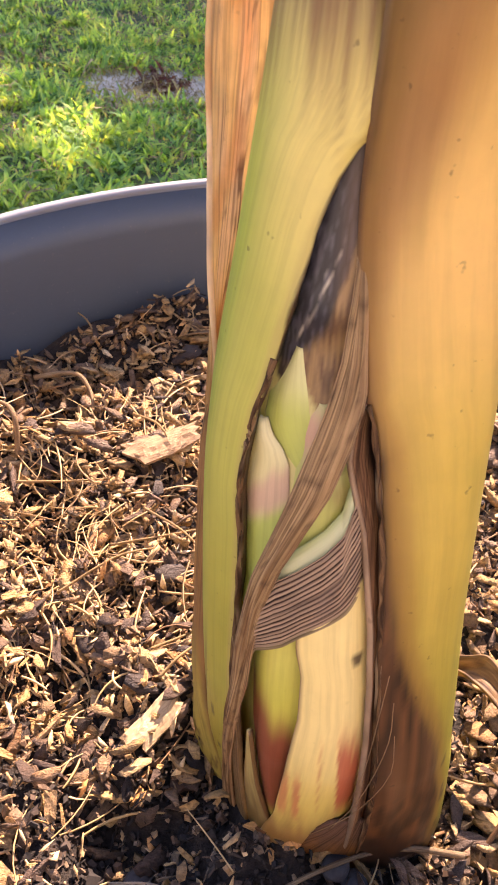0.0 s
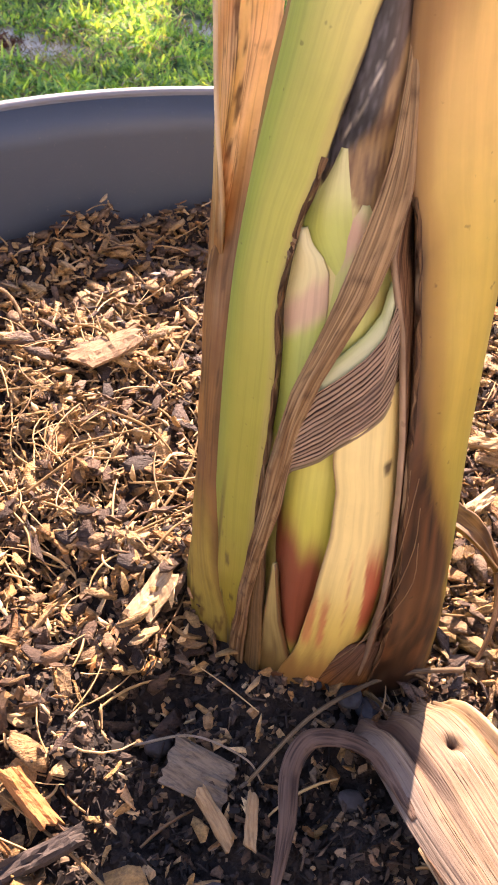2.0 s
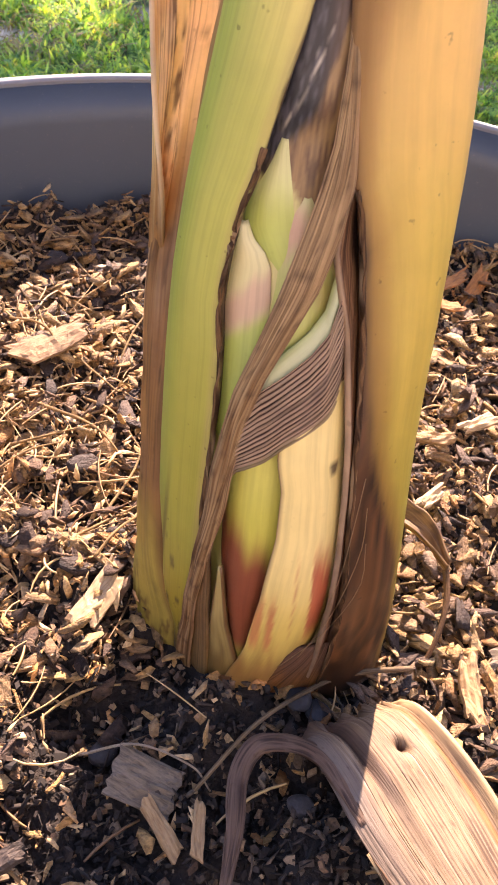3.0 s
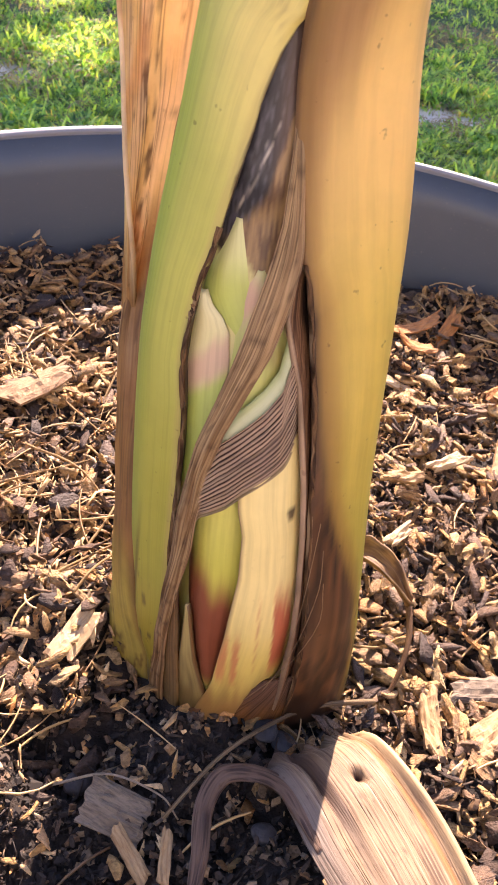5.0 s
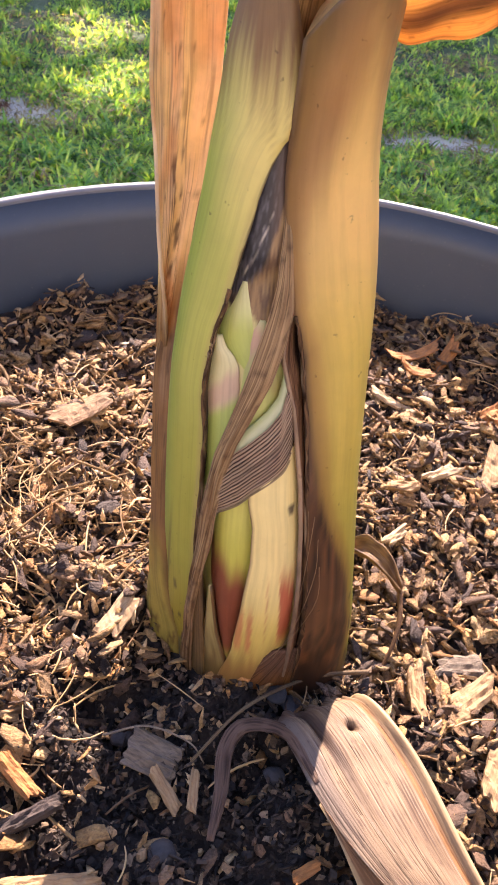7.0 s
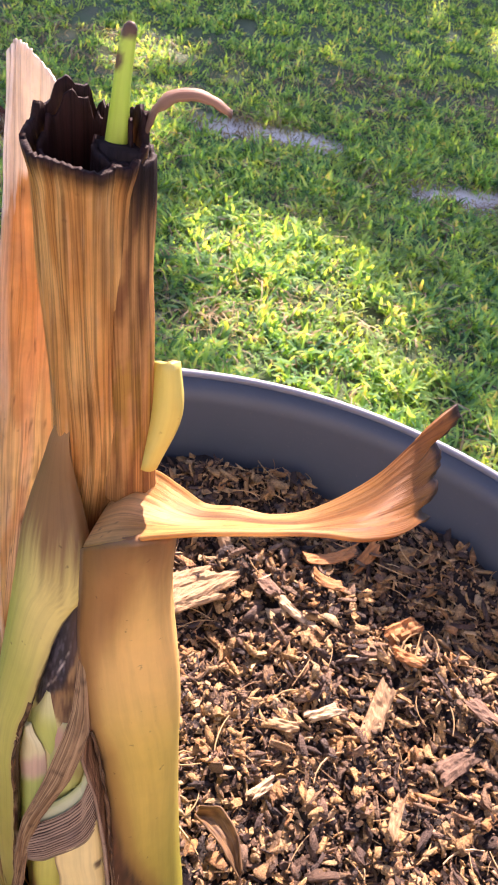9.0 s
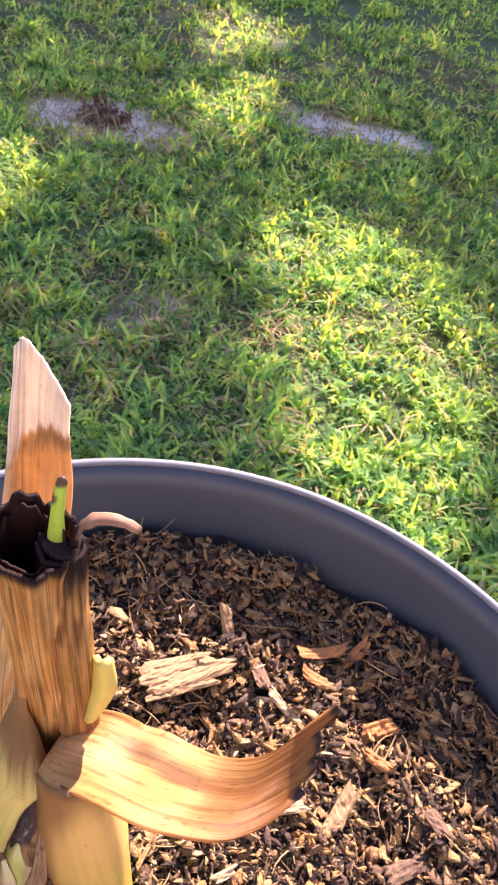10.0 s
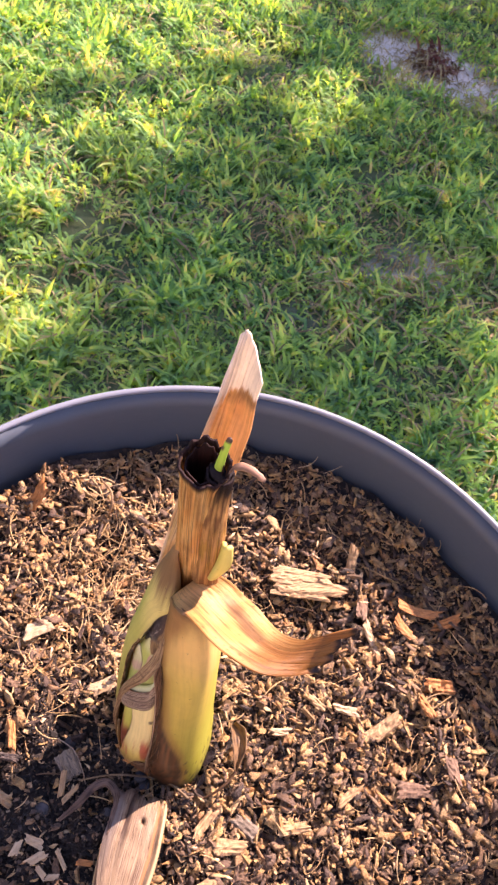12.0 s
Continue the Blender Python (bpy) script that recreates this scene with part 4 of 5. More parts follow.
    narrow = part("dried_tube", sheet("dried_tube", side_place, side_pig, DRY, 40, 50, 0.0011, (0.04, 0.07)), stump, "narrow darker dried tube beside the hollow one")
    # near-black plug that fills the narrow tube's top
    stub_top = tube("rotted_plug", curve3([(0.0710 - at.x, 0.1818 - at.y, 0.262), (0.0706 - at.x, 0.1832 - at.y, 0.2800)]), lambda v, a: 0.0045 + 0.0007 * math.sin(3 * a + 5 * v), lambda u, v: (0.025, 0.018, 0.02), DRY, 16, 5)
    part("rotted_plug", stub_top, narrow)

    # fresh green shoot, curled brown tendril, yellow stub
    shoot = curve3([(0.0692, 0.1835, 0.268), (0.0690, 0.1838, 0.282), (0.0692, 0.1850, 0.292), (0.0698, 0.1862, 0.2985)])
    shoot_pig = lambda u, v: blend((0.42, 0.6, 0.07), (0.10, 0.055, 0.035), max(smooth(0.84, 0.9, v + 0.05 * wob(u * 8, v * 4, 6)), smooth(0.09, 0.05, math.hypot((u - 0.55) * 0.4, v - 0.7))))
    me = tube("shoot", lambda v: shoot(v) - at, lambda v, a: 0.0024 * (1 - 0.58 * v) * (0.5 if v > 0.97 else 1) * (1 + 0.08 * math.sin(2 * a + 9 * v)), shoot_pig, FRESH, 16, 26, 0.75)
    part("shoot", me, stump, "fresh light-green cut shoot with a brown tip")
    curl = curve3([(0.0725, 0.1835, 0.276), (0.0738, 0.184, 0.2835), (0.0765, 0.1842, 0.2882), (0.0808, 0.1842, 0.2898), (0.0845, 0.184, 0.2892), (0.0877, 0.1838, 0.2876)])

    def curl_place(u, v):
        c = curl(v) - at
        w = 0.0020 * (1 - 0.55 * v) * (1 + 0.35 * wob(v * 11, 2, 5))
        a = radians(200 * u - 100)
        return c + Vector((0, math.sin(a) * w, (math.cos(a) - 0.6) * w * 0.8))
    part("tendril", sheet("tendril", curl_place, lambda u, v: blend(blend((0.11, 0.06, 0.045), (0.46, 0.27, 0.17), smooth(0.1, 0.45, v)), (0.12, 0.07, 0.05), smooth(0.93, 0.99, v)), PAPER, 8, 30, 0.0006, (0.004, 0.03)), stump, "curled dry brown tendril")
    yl, yr = curve3([(0.0790, 0.1745, 0.212), (0.0800, 0.177, 0.225), (0.0805, 0.179, 0.2375)]), curve3([(0.0825, 0.174, 0.212), (0.0865, 0.1765, 0.226), (0.0845, 0.1785, 0.2385)])

    def stub_place(u, v):
        return yl(v).lerp(yr(v), u) + Vector((0.0, -0.0025, 0.0012)) * math.sin(math.pi * u) - at
    part("sheath_stub", sheet("sheath_stub", stub_place, lambda u, v: (0.62, 0.58, 0.16), FRESH, 8, 14, 0.0018, (0.007, 0.02)), stump, "small pale yellow sheath stub")

    # bent-over dried leaf stalk
    top = curve3([(0.0775, 0.1778, 0.2030), (0.0825, 0.1785, 0.2065), (0.0900, 0.1815, 0.1985), (0.0975, 0.1812, 0.1930), (0.1050, 0.1788, 0.1953), (0.1125, 0.1748, 0.1980), (0.1200, 0.1690, 0.2075), (0.1290, 0.1642, 0.2240), (0.1370, 0.1685, 0.2345), (0.1450, 0.1750, 0.2375)])
    low = curve3([(0.0690, 0.1625, 0.1965), (0.0735, 0.1562, 0.2058), (0.0800, 0.1525, 0.2125), (0.0880, 0.1475, 0.2205), (0.0960, 0.1425, 0.2275), (0.1040, 0.1395, 0.2318), (0.1120, 0.1385, 0.2335), (0.1205, 0.1402, 0.2315), (0.1300, 0.1465, 0.2260), (0.1400, 0.1570, 0.2200)])
    BELLY = 0.58

    def flap_place(u, v):
        a, c = low(v), top(v)
        b = a.lerp(c, BELLY) + Vector((0, 0.0015, -0.0025 * smooth(0.1, 0.3, v)))
        ends = (u - BELLY) * (u - 1) / BELLY
        p = a * ends + b * (u * (u - 1) / (BELLY * (BELLY - 1))) + c * (u * (u - BELLY) / (1 - BELLY))
        ridge = (0.0006 * wob(u * 9, v * 1.5, 66) + 0.0004 * wob(u * 26, v * 2, 67)) * smooth(0.02, 0.2, v) * smooth(1.0, 0.7, v) + 0.0014 * wob(u * 3, v * 6, 61) * v
        rag = 0.004 * wob(u * 5, 4, 62) * smooth(0.9, 1, v) + 0.0012 * wob(u * 22, 4, 63) * smooth(0.95, 1, v)
        return p + Vector((rag, 0, ridge)) - at

    def flap_pig(u, v):
        n, n2, n3 = wob(u * 18, v * 4, 63), wob(u * 3, v * 5, 64), wob(u * 40, v * 30, 65)
        c = blend((0.72, 0.44, 0.14), (0.82, 0.56, 0.23), smooth(-0.3, 0.3, n2))
        c = blend(c, (0.30, 0.15, 0.07), smooth(0.2, 0.4, n) * smooth(0.1, 0.3, v) * 0.55)
        c = blend(c, (0.2, 0.095, 0.05), smooth(0.17, 0.03, abs(u - 0.60 + 0.30 * (v - 0.5)) + 0.10 * n2 + 0.05 * n) * smooth(0.15, 0.4, v) * smooth(0.95, 0.7, v) * 0.85)
        c = blend(c, (0.32, 0.125, 0.025), smooth(0.52, 0.84, v + 0.1 * n2) * 0.9)
        c = blend(c, (0.05, 0.025, 0.018), smooth(0.965, 0.99, v + 0.02 * n))
        return blend(c, (0.06, 0.03, 0.02), smooth(0.42, 0.6, n3) * 0.5)
    part("leaf_stalk", sheet("leaf_stalk", flap_place, flap_pig, FLAP, 54, 110, 0.0008, (0.045, 0.085)), stump, "bent-over dried orange-brown leaf stalk with ribs")

    # the open heart of the stem
    span = lambda a: (lambda z: a)

    slate_low = table([(-146, 0.1385), (-128, 0.1396), (-122.5, 0.1409), (-117.7, 0.1439), (-106.7, 0.1498), (-102.6, 0.1567), (-96, 0.166)])
    green_top = table([(-146, 0.139), (-127, 0.1393), (-121, 0.1396), (-111, 0.1352), (-106, 0.1312), (-98, 0.125), (-66, 0.118)])

    def heart_pig(u, v):
        z, th = lerp(-0.012, 0.182, v), lerp(-146, -66, u)
        n, n2 = wob(th * 0.2, z * 20, 71), wob(th * 1.1 + z * 160, z * 14, 70)
        c = blend((0.54, 0.5, 0.14), (0.64, 0.58, 0.24), smooth(-0.3, 0.3, n))
        c = blend(c, blend((0.34, 0.21, 0.09), (0.14, 0.075, 0.04), smooth(-0.2, 0.3, n2)), smooth(-0.0008, 0.0008, z - green_top(th) + 0.003 + 0.0012 * n))
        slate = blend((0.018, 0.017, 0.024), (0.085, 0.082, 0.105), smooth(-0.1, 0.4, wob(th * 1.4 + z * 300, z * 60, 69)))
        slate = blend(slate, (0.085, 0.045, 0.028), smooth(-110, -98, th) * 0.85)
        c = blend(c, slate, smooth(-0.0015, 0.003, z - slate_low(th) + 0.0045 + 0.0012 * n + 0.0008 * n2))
        scar = abs((z - 0.1435) - 0.00095 * (th + 121) - 0.00002 * (th + 112) ** 2 + 0.002)
        c = blend(c, (0.5, 0.45, 0.38), smooth(0.0007, 0.0002, scar + 0.0003 * n2) * smooth(-124, -121, th) * smooth(-102, -107, th) * 0.8)
        fleck = abs(th + 109.5 + 3 * wob(z * 500, 3, 66)) * 0.0006 + abs(z - 0.1535 - 0.0004 * (th + 109)) * 0.35
        c = blend(c, (0.5, 0.46, 0.4), smooth(0.0011, 0.0004, fleck + 0.0016 * abs(wob(th * 1.6, z * 900, 65))) * 0.8)
        hole = math.hypot((th + 129.5) * 0.00045, (z - 0.1345) * 0.75)
        c = blend(c, (0.045, 0.03, 0.03), smooth(0.0016, 0.0008, hole))
        return blend(c, (0.1, 0.06, 0.03), smooth(0.02, 0.0, z))

    def heart_off(u, z):
        return -0.0055 + 0.0018 * math.sin(math.pi * u) + 0.0018 * smooth(0.14, 0.15, z)
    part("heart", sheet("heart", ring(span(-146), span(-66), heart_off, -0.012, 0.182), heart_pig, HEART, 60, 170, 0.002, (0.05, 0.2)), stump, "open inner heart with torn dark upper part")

    def lobe(name, label, left, right, zlo, zhi, offs, pig, nu=22, nv=50, material=HEART, under=stump):
        def f(u, v):
            z = lerp(zlo, zhi, v)
            return stem_point(lerp(left(z), right(z), u), z, offs(u, v)) - at

        def g(u, v):
            z = lerp(zlo, zhi, v)
            return pig(lerp(left(z), right(z), u), z, u, v)
        part(name, sheet(name, f, g, material, nu, nv, 0.0013, (0.02, zhi - zlo)), under, label)

    # overlapping young sheaths: left pale one with a pointed tip, right green one
    def outlined(c, u, v, low, high):
        return blend(c, (0.16, 0.1, 0.04), max(smooth(0.035, 0.0, u) * low, smooth(0.965, 1.0, u) * high) * 0.8)

    def bud_pig(th, z, u, v):
        n = wob(th * 0.2, z * 40, 72)
        c = blend((0.50, 0.56, 0.13), (0.66, 0.68, 0.34), smooth(0.126, 0.138, z + 0.003 * n - 0.0002 * (th + 120)))
        c = blend(c, (0.34, 0.42, 0.09), smooth(-127, -134, th) * smooth(0.134, 0.128, z) * 0.8)
        c = blend(c, (0.40, 0.42, 0.10), smooth(-102, -94, th) * smooth(0.122, 0.110, z) * 0.8)
        return outlined(c, u, v, 0.7, 0.3)
    lobe("young_sheath", "light green rolled inner sheath", table([(0.09, -124), (0.118, -127), (0.1223, -133.5), (0.1252, -137.5), (0.1295, -136), (0.1338, -131), (0.1385, -125), (0.1405, -121.5)]), table([(0.09, -92), (0.1, -84), (0.115, -84), (0.12, -88), (0.1312, -104), (0.1352, -110.5), (0.1405, -119.5)]), 0.09, 0.1405, lambda u, v: -0.0050 + 0.0018 * math.sin(math.pi * (0.1 + 0.8 * u)), bud_pig, 34, 70)

    def blush_pig(th, z, u, v):
        n = wob(th * 0.2, z * 40, 75)
        c = blend((0.54, 0.57, 0.16), (0.62, 0.64, 0.28), smooth(0.112, 0.128, z))
        c = blend(c, (0.66, 0.36, 0.28), smooth(0.0075, 0.001, math.hypot((th + 110.5) * 0.00055, z - 0.1262) + 0.0015 * n) * 0.8)
        c = blend(c, (0.40, 0.40, 0.10), smooth(-102, -94, th) * smooth(0.124, 0.112, z) * 0.8)
        c = blend(c, (0.34, 0.24, 0.08), smooth(0.004, 0.001, math.hypot((th + 95) * 0.0006, z - 0.115)) * 0.5)
        return blend(c, (0.70, 0.72, 0.44), smooth(0.06, 0.01, u) * 0.6)
    lobe("young_sheath", "light green inner sheath with a pink blush", table([(0.09, -122), (0.1197, -121.5), (0.1251, -120), (0.1294, -115), (0.1318, -108.3)]), table([(0.09, -92), (0.1, -85), (0.115, -84), (0.122, -89), (0.13, -98), (0.1318, -104)]), 0.09, 0.1318, lambda u, v: -0.0042 + 0.0020 * math.sin(math.pi * (0.08 + 0.84 * u)) - 0.0008 * v, blush_pig, 30, 60)

    def pale_pig(th, z, u, v):
        n = wob(th * 0.25, z * 30, 73)
        lean = z - 0.0004 * (th + 128)
        c = blend((0.46, 0.55, 0.13), (0.68, 0.63, 0.33), smooth(0.104, 0.109, lean + 0.0015 * n))
        c = blend(c, (0.58, 0.36, 0.28), smooth(0.0062, 0.0015, abs(lean - 0.1105) + 0.0015 * n) * 0.75)
        c = blend(c, (0.40, 0.50, 0.12), smooth(0.098, 0.088, z) * 0.6)
        return outlined(blend(c, (0.7, 0.68, 0.4), smooth(0.1185, 0.1235, z) * 0.8), u, v, 0.0, 0.6 * smooth(0.116, 0.121, z))
    lobe("young_sheath", "pale inner sheath with a pink blush", table([(0.08, -139), (0.1008, -140), (0.1133, -141.5), (0.1204, -139), (0.1250, -135.7)]), table([(0.08, -118), (0.1048, -117.9), (0.1123, -118), (0.1181, -119.4), (0.1205, -123.3), (0.1222, -130), (0.1250, -135.2)]), 0.08, 0.1250, lambda u, v: -0.0034 - 0.0004 * v + 0.0016 * math.sin(math.pi * (0.2 + 0.7 * u)), pale_pig, 30, 60)

    def cream_pig(th, z, u, v):
        n = wob(th * 0.5, z * 12, 74)
        c = blend((0.66, 0.52, 0.13), (0.82, 0.67, 0.28), smooth(0.03, 0.062, z))
        c = blend(c, (0.42, 0.07, 0.04), smooth(0.30, 0.6, n + 0.85 - abs(th + 86) * 0.07) * smooth(0.064, 0.052, z + 0.006 * n) * smooth(0.024, 0.036, z) * 0.9)
        c = blend(c, (0.55, 0.16, 0.08), smooth(0.2, 0.6, n + 0.65 - abs(th + 103) * 0.11) * smooth(0.05, 0.04, z) * smooth(0.024, 0.03, z) * 0.75)
        dot = math.hypot((th + 84.5) * 0.0006, z - 0.0805)
        c = blend(c, (0.05, 0.02, 0.015), smooth(0.0019, 0.0009, dot + 0.0005 * wob(th, z * 900, 3)) * 0.9)
        c = blend(c, (0.2, 0.1, 0.05), (smooth(0.05, 0.01, u) * smooth(0.035, 0.05, z) + smooth(0.93, 1.0, u)) * 0.8)
        return blend(c, (0.3, 0.15, 0.045), smooth(0.034, 0.014, z + 0.006 * n) * 0.9)
    lobe("inner_sheath", "cream inner sheath streaked red near the base", table([(-0.006, -122), (0.014, -116), (0.026, -111), (0.0402, -109), (0.0495, -107.5), (0.0628, -104.5), (0.0753, -104.4), (0.0818, -107), (0.099, -108)]), table([(-0.006, -84), (0.0195, -83), (0.03, -79), (0.0475, -75), (0.0632, -74.5), (0.0796, -77), (0.099, -79)]), -0.006, 0.099, lambda u, v: lerp(-0.0004, -0.003, u) + 0.0028 * math.sin(math.pi * (0.12 + 0.88 * u)), cream_pig, 34, 70)

    def red_pig(th, z, u, v):
        n = wob(th * 0.3, z * 14, 75)
        c = blend((0.56, 0.54, 0.09), (0.64, 0.62, 0.15), smooth(0.06, 0.085, z))
        c = blend(c, (0.16, 0.08, 0.045), smooth(0.86, 0.97, u) * smooth(0.04, 0.05, z) * smooth(0.082, 0.07, z))
        return blend(c, (0.22, 0.045, 0.03), smooth(0.068, 0.054, z + 0.004 * n + 0.0005 * (th + 122)) * smooth(0.016, 0.026, z) * 0.95)
    lobe("inner_sheath", "light green inner sheath flushed dark red below", table([(0.012, -119), (0.0286, -121), (0.0385, -126), (0.0487, -129), (0.07, -131), (0.09, -130)]), table([(0.012, -110), (0.026, -108), (0.0402, -106), (0.06, -101), (0.09, -101)]), 0.012, 0.09, lambda u, v: -0.0034 + 0.0024 * math.sin(math.pi * u), red_pig, 26, 60)

    def fork_pig(th, z, u, v):
        return blend(blend((0.16, 0.1, 0.03), (0.46, 0.36, 0.13), smooth(0.2, 0.9, v + 0.25 * wob(u * 5, v * 7, 8))), (0.13, 0.06, 0.025), (smooth(0.82, 0.96, u) + smooth(0.16, 0.02, u)) * 0.85)
    lobe("scale", "pale pointed base scale", table([(-0.008, -134), (0.02, -128), (0.048, -127)]), table([(-0.008, -112), (0.015, -112), (0.03, -120), (0.048, -126)]), -0.008, 0.048, lambda u, v: 0.0004 * (1 - v), fork_pig, 14, 34)
    lobe("scale", "dry tan base scale", table([(-0.008, -138), (0.03, -136), (0.058, -134)]), table([(-0.008, -126), (0.02, -128), (0.04, -130), (0.058, -133.4)]), -0.008, 0.058, lambda u, v: 0.0012, lambda th, z, u, v: blend((0.3, 0.2, 0.08), (0.34, 0.2, 0.1), v), 10, 34, DRY)
    lobe("scale", "orange-brown scale at the foot of the stem", table([(-0.012, -128), (0.006, -122), (0.014, -110), (0.026, -90)]), table([(-0.012, -74), (0.026, -74)]), -0.012, 0.026, lambda u, v: 0.0016 - 0.001 * v, lambda th, z, u, v: blend((0.36, 0.16, 0.05), (0.2, 0.11, 0.07), smooth(0.3, 0.9, v + 0.3 * wob(th * 0.3, z * 60, 8))), 24, 20, DRY)

    # purple-brown striped band across the opening
    def band_place(u, v):
        z_top = table([(-128, 0.087), (-122, 0.0925), (-115.4, 0.0974), (-107.6, 0.1014), (-99, 0.106), (-92.7, 0.1106), (-90.1, 0.1160), (-84, 0.122)])
        z_low = table([(-128, 0.071), (-122.9, 0.0772), (-112.2, 0.0820), (-105.7, 0.0858), (-94.7, 0.0908), (-85.8, 0.0955), (-80, 0.0975)])
        th = lerp(-127, -81, v)
        z = lerp(z_low(th), z_top(th), u)
        return stem_point(th, z, 0.0019 + 0.0009 * math.sin(math.pi * u) + 0.00018 * math.sin(u * 96 + 1.5 * wob(u * 5, v * 2, 76)) - 0.004 * smooth(0.78, 1.0, v)) - at

    def band_pig(u, v):
        s = 0.5 + 0.5 * math.sin(u * 96 + 1.5 * wob(u * 5, v * 2, 76))
        n = wob(u * 30, v * 5, 77)
        c = blend((0.085, 0.042, 0.028), (0.56, 0.40, 0.27), smooth(0.3, 0.75, s + 0.3 * n))
        c = blend(c, (0.36, 0.25, 0.2), smooth(0.15, 0.4, wob(u * 3, v * 4, 74)) * 0.35)
        return blend(c, (0.62, 0.50, 0.26), smooth(0.12, 0.0, u + 0.04 * n) * 0.7)

    def rim_place(u, v):
        th = lerp(-117, -88.5, v)
        top = table([(-117, 0.0966), (-107.6, 0.1014), (-99, 0.106), (-92.7, 0.1106), (-90.1, 0.1166), (-88, 0.121)])
        return stem_point(th, top(th) - 0.0015 + 0.0045 * u, -0.0004 + 0.0011 * math.sin(math.pi * (0.25 + 0.6 * u)) - 0.0012 * u) - at
    part("sheath_rim", sheet("sheath_rim", rim_place, lambda u, v: blend((0.58, 0.62, 0.36), (0.5, 0.56, 0.24), smooth(0.5, 1.0, u)), HEART, 12, 40, 0.0012, (0.005, 0.03)), stump, "pale green rolled rim of an inner sheath")
    part("fibre_band", sheet("fibre_band", band_place, band_pig, DRY, 180, 40, 0.00024, (0.014, 0.035)), stump, "purplish-brown finely ribbed dry band")

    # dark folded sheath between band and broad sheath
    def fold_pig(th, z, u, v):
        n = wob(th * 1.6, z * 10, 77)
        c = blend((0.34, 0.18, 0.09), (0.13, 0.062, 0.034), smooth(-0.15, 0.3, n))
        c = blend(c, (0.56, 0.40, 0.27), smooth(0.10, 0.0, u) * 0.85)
        # right part painted near black for the shade in the slit
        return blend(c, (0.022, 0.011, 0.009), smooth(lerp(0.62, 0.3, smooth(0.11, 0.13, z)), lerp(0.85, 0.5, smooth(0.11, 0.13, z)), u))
    lobe("fold", "dark brown folded dry sheath, blackened for slit shade", table([(0.012, -83), (0.0571, -79.2), (0.0737, -79.5), (0.0888, -81), (0.1011, -83.8), (0.1112, -86.6), (0.1189, -90.5), (0.1251, -93.8), (0.131, -93), (0.136, -90)]), lambda z: RIGHT_EDGE(z) + 4, 0.012, 0.136, lambda u, v: 0.0016 - 0.0046 * u, fold_pig, 24, 70, DRY)

    # long dry strip crossing the opening
    def strip_pig(u, v):
        n, n2 = wob(u * 12, v * 14, 78), wob(u * 5, v * 60, 79)
        c = blend((0.54, 0.36, 0.18), (0.27, 0.15, 0.065), smooth(-0.2, 0.28, n))
        c = blend(c, (0.12, 0.055, 0.03), smooth(0.06, 0.3, wob(u * 26, v * 9, 80)) * 0.35)
        c = blend(c, (0.66, 0.46, 0.26), smooth(0.55, 0.75, v) * 0.35)
        c = blend(c, (0.6, 0.38, 0.22), (smooth(0.1, 0.0, u) + smooth(0.9, 1.0, u)) * 0.5)
        return blend(c, (0.07, 0.04, 0.03), smooth(0.25, 0.5, n2) * 0.5)
    strip = ring(STRIP_L, STRIP_R, lambda u, z: (0.0022 + 0.001 * math.sin(math.pi * u)) * smooth(0.168, 0.12, z) + 0.0006 * wob(u * 4, z * 60, 9) - 0.0015 * smooth(0.15, 0.17, z), -0.012, 0.172)
    part("dry_strip", sheet("dry_strip", strip, strip_pig, DRY, 18, 120, 0.0011, (0.012, 0.18)), stump, "long twisted brown dry strip across the opening")

    # dried ragged margins of the two outer sheaths
    def margin_pig(th, z, u, v):
        n = wob(u * 3, z * 140, 98)
        c = blend((0.07, 0.036, 0.02), (0.27, 0.15, 0.07), smooth(-0.25, 0.3, n))
        return blend(c, (0.5, 0.36, 0.22), smooth(0.55, 0.9, u) * smooth(-0.1, 0.3, wob(1, z * 60, 99)) * 0.8)
    lobe("dry_margin", "dark ragged dry margin", lambda z: GREEN_EDGE(z) - 0.2 + 0.3 * wob(z * 110, 3, 1), lambda z: GREEN_EDGE(z) + (0.3 + 0.8 * wob(z * 190, 5, 2)) * smooth(0.141, 0.125, z), 0.004, 0.1400, lambda u, v: 0.0016 + 0.0004 * wob(u, v * 24, 3), margin_pig, 6, 150, DRY, green_sheath)
    lobe("dry_margin", "dark ragged dry margin", lambda z: RIGHT_EDGE(z) - 0.3 + 0.5 * wob(z * 160, 7, 1), lambda z: RIGHT_EDGE(z) + 0.3 + 0.4 * wob(z * 130, 9, 2), 0.004, 0.1360, lambda u, v: 0.0019 + 0.0004 * wob(u, v * 24, 5), lambda th, z, u, v: margin_pig(th, z, 1 - u, v), 6, 150, DRY, broad)

    # thin hanging threads by the broad sheath
    for k, (th0, z0, drift, fall) in enumerate(((-77, 0.068, 6, 0.030), (-74.5, 0.060, 15, 0.036), (-73, 0.050, 24, 0.030))):
        run = curve3([stem_point(th0 + 3, z0 + 0.012, 0.004) - at, stem_point(th0 + 2 * math.sin(k), z0, 0.0045) - at, stem_point(th0 - drift * 0.4, z0 - fall * 0.5, 0.0035) - at, stem_point(th0 - drift, z0 - fall, 0.002) - at])
        part("thread", tube("thread", run, lambda v, a: 0.00011, lambda u, v: (0.4, 0.27, 0.15), DRY, 5, 10), broad)
    return stump


build_ground()
build_bounce_wall()
build_pot()
build_stump()
build_tree()


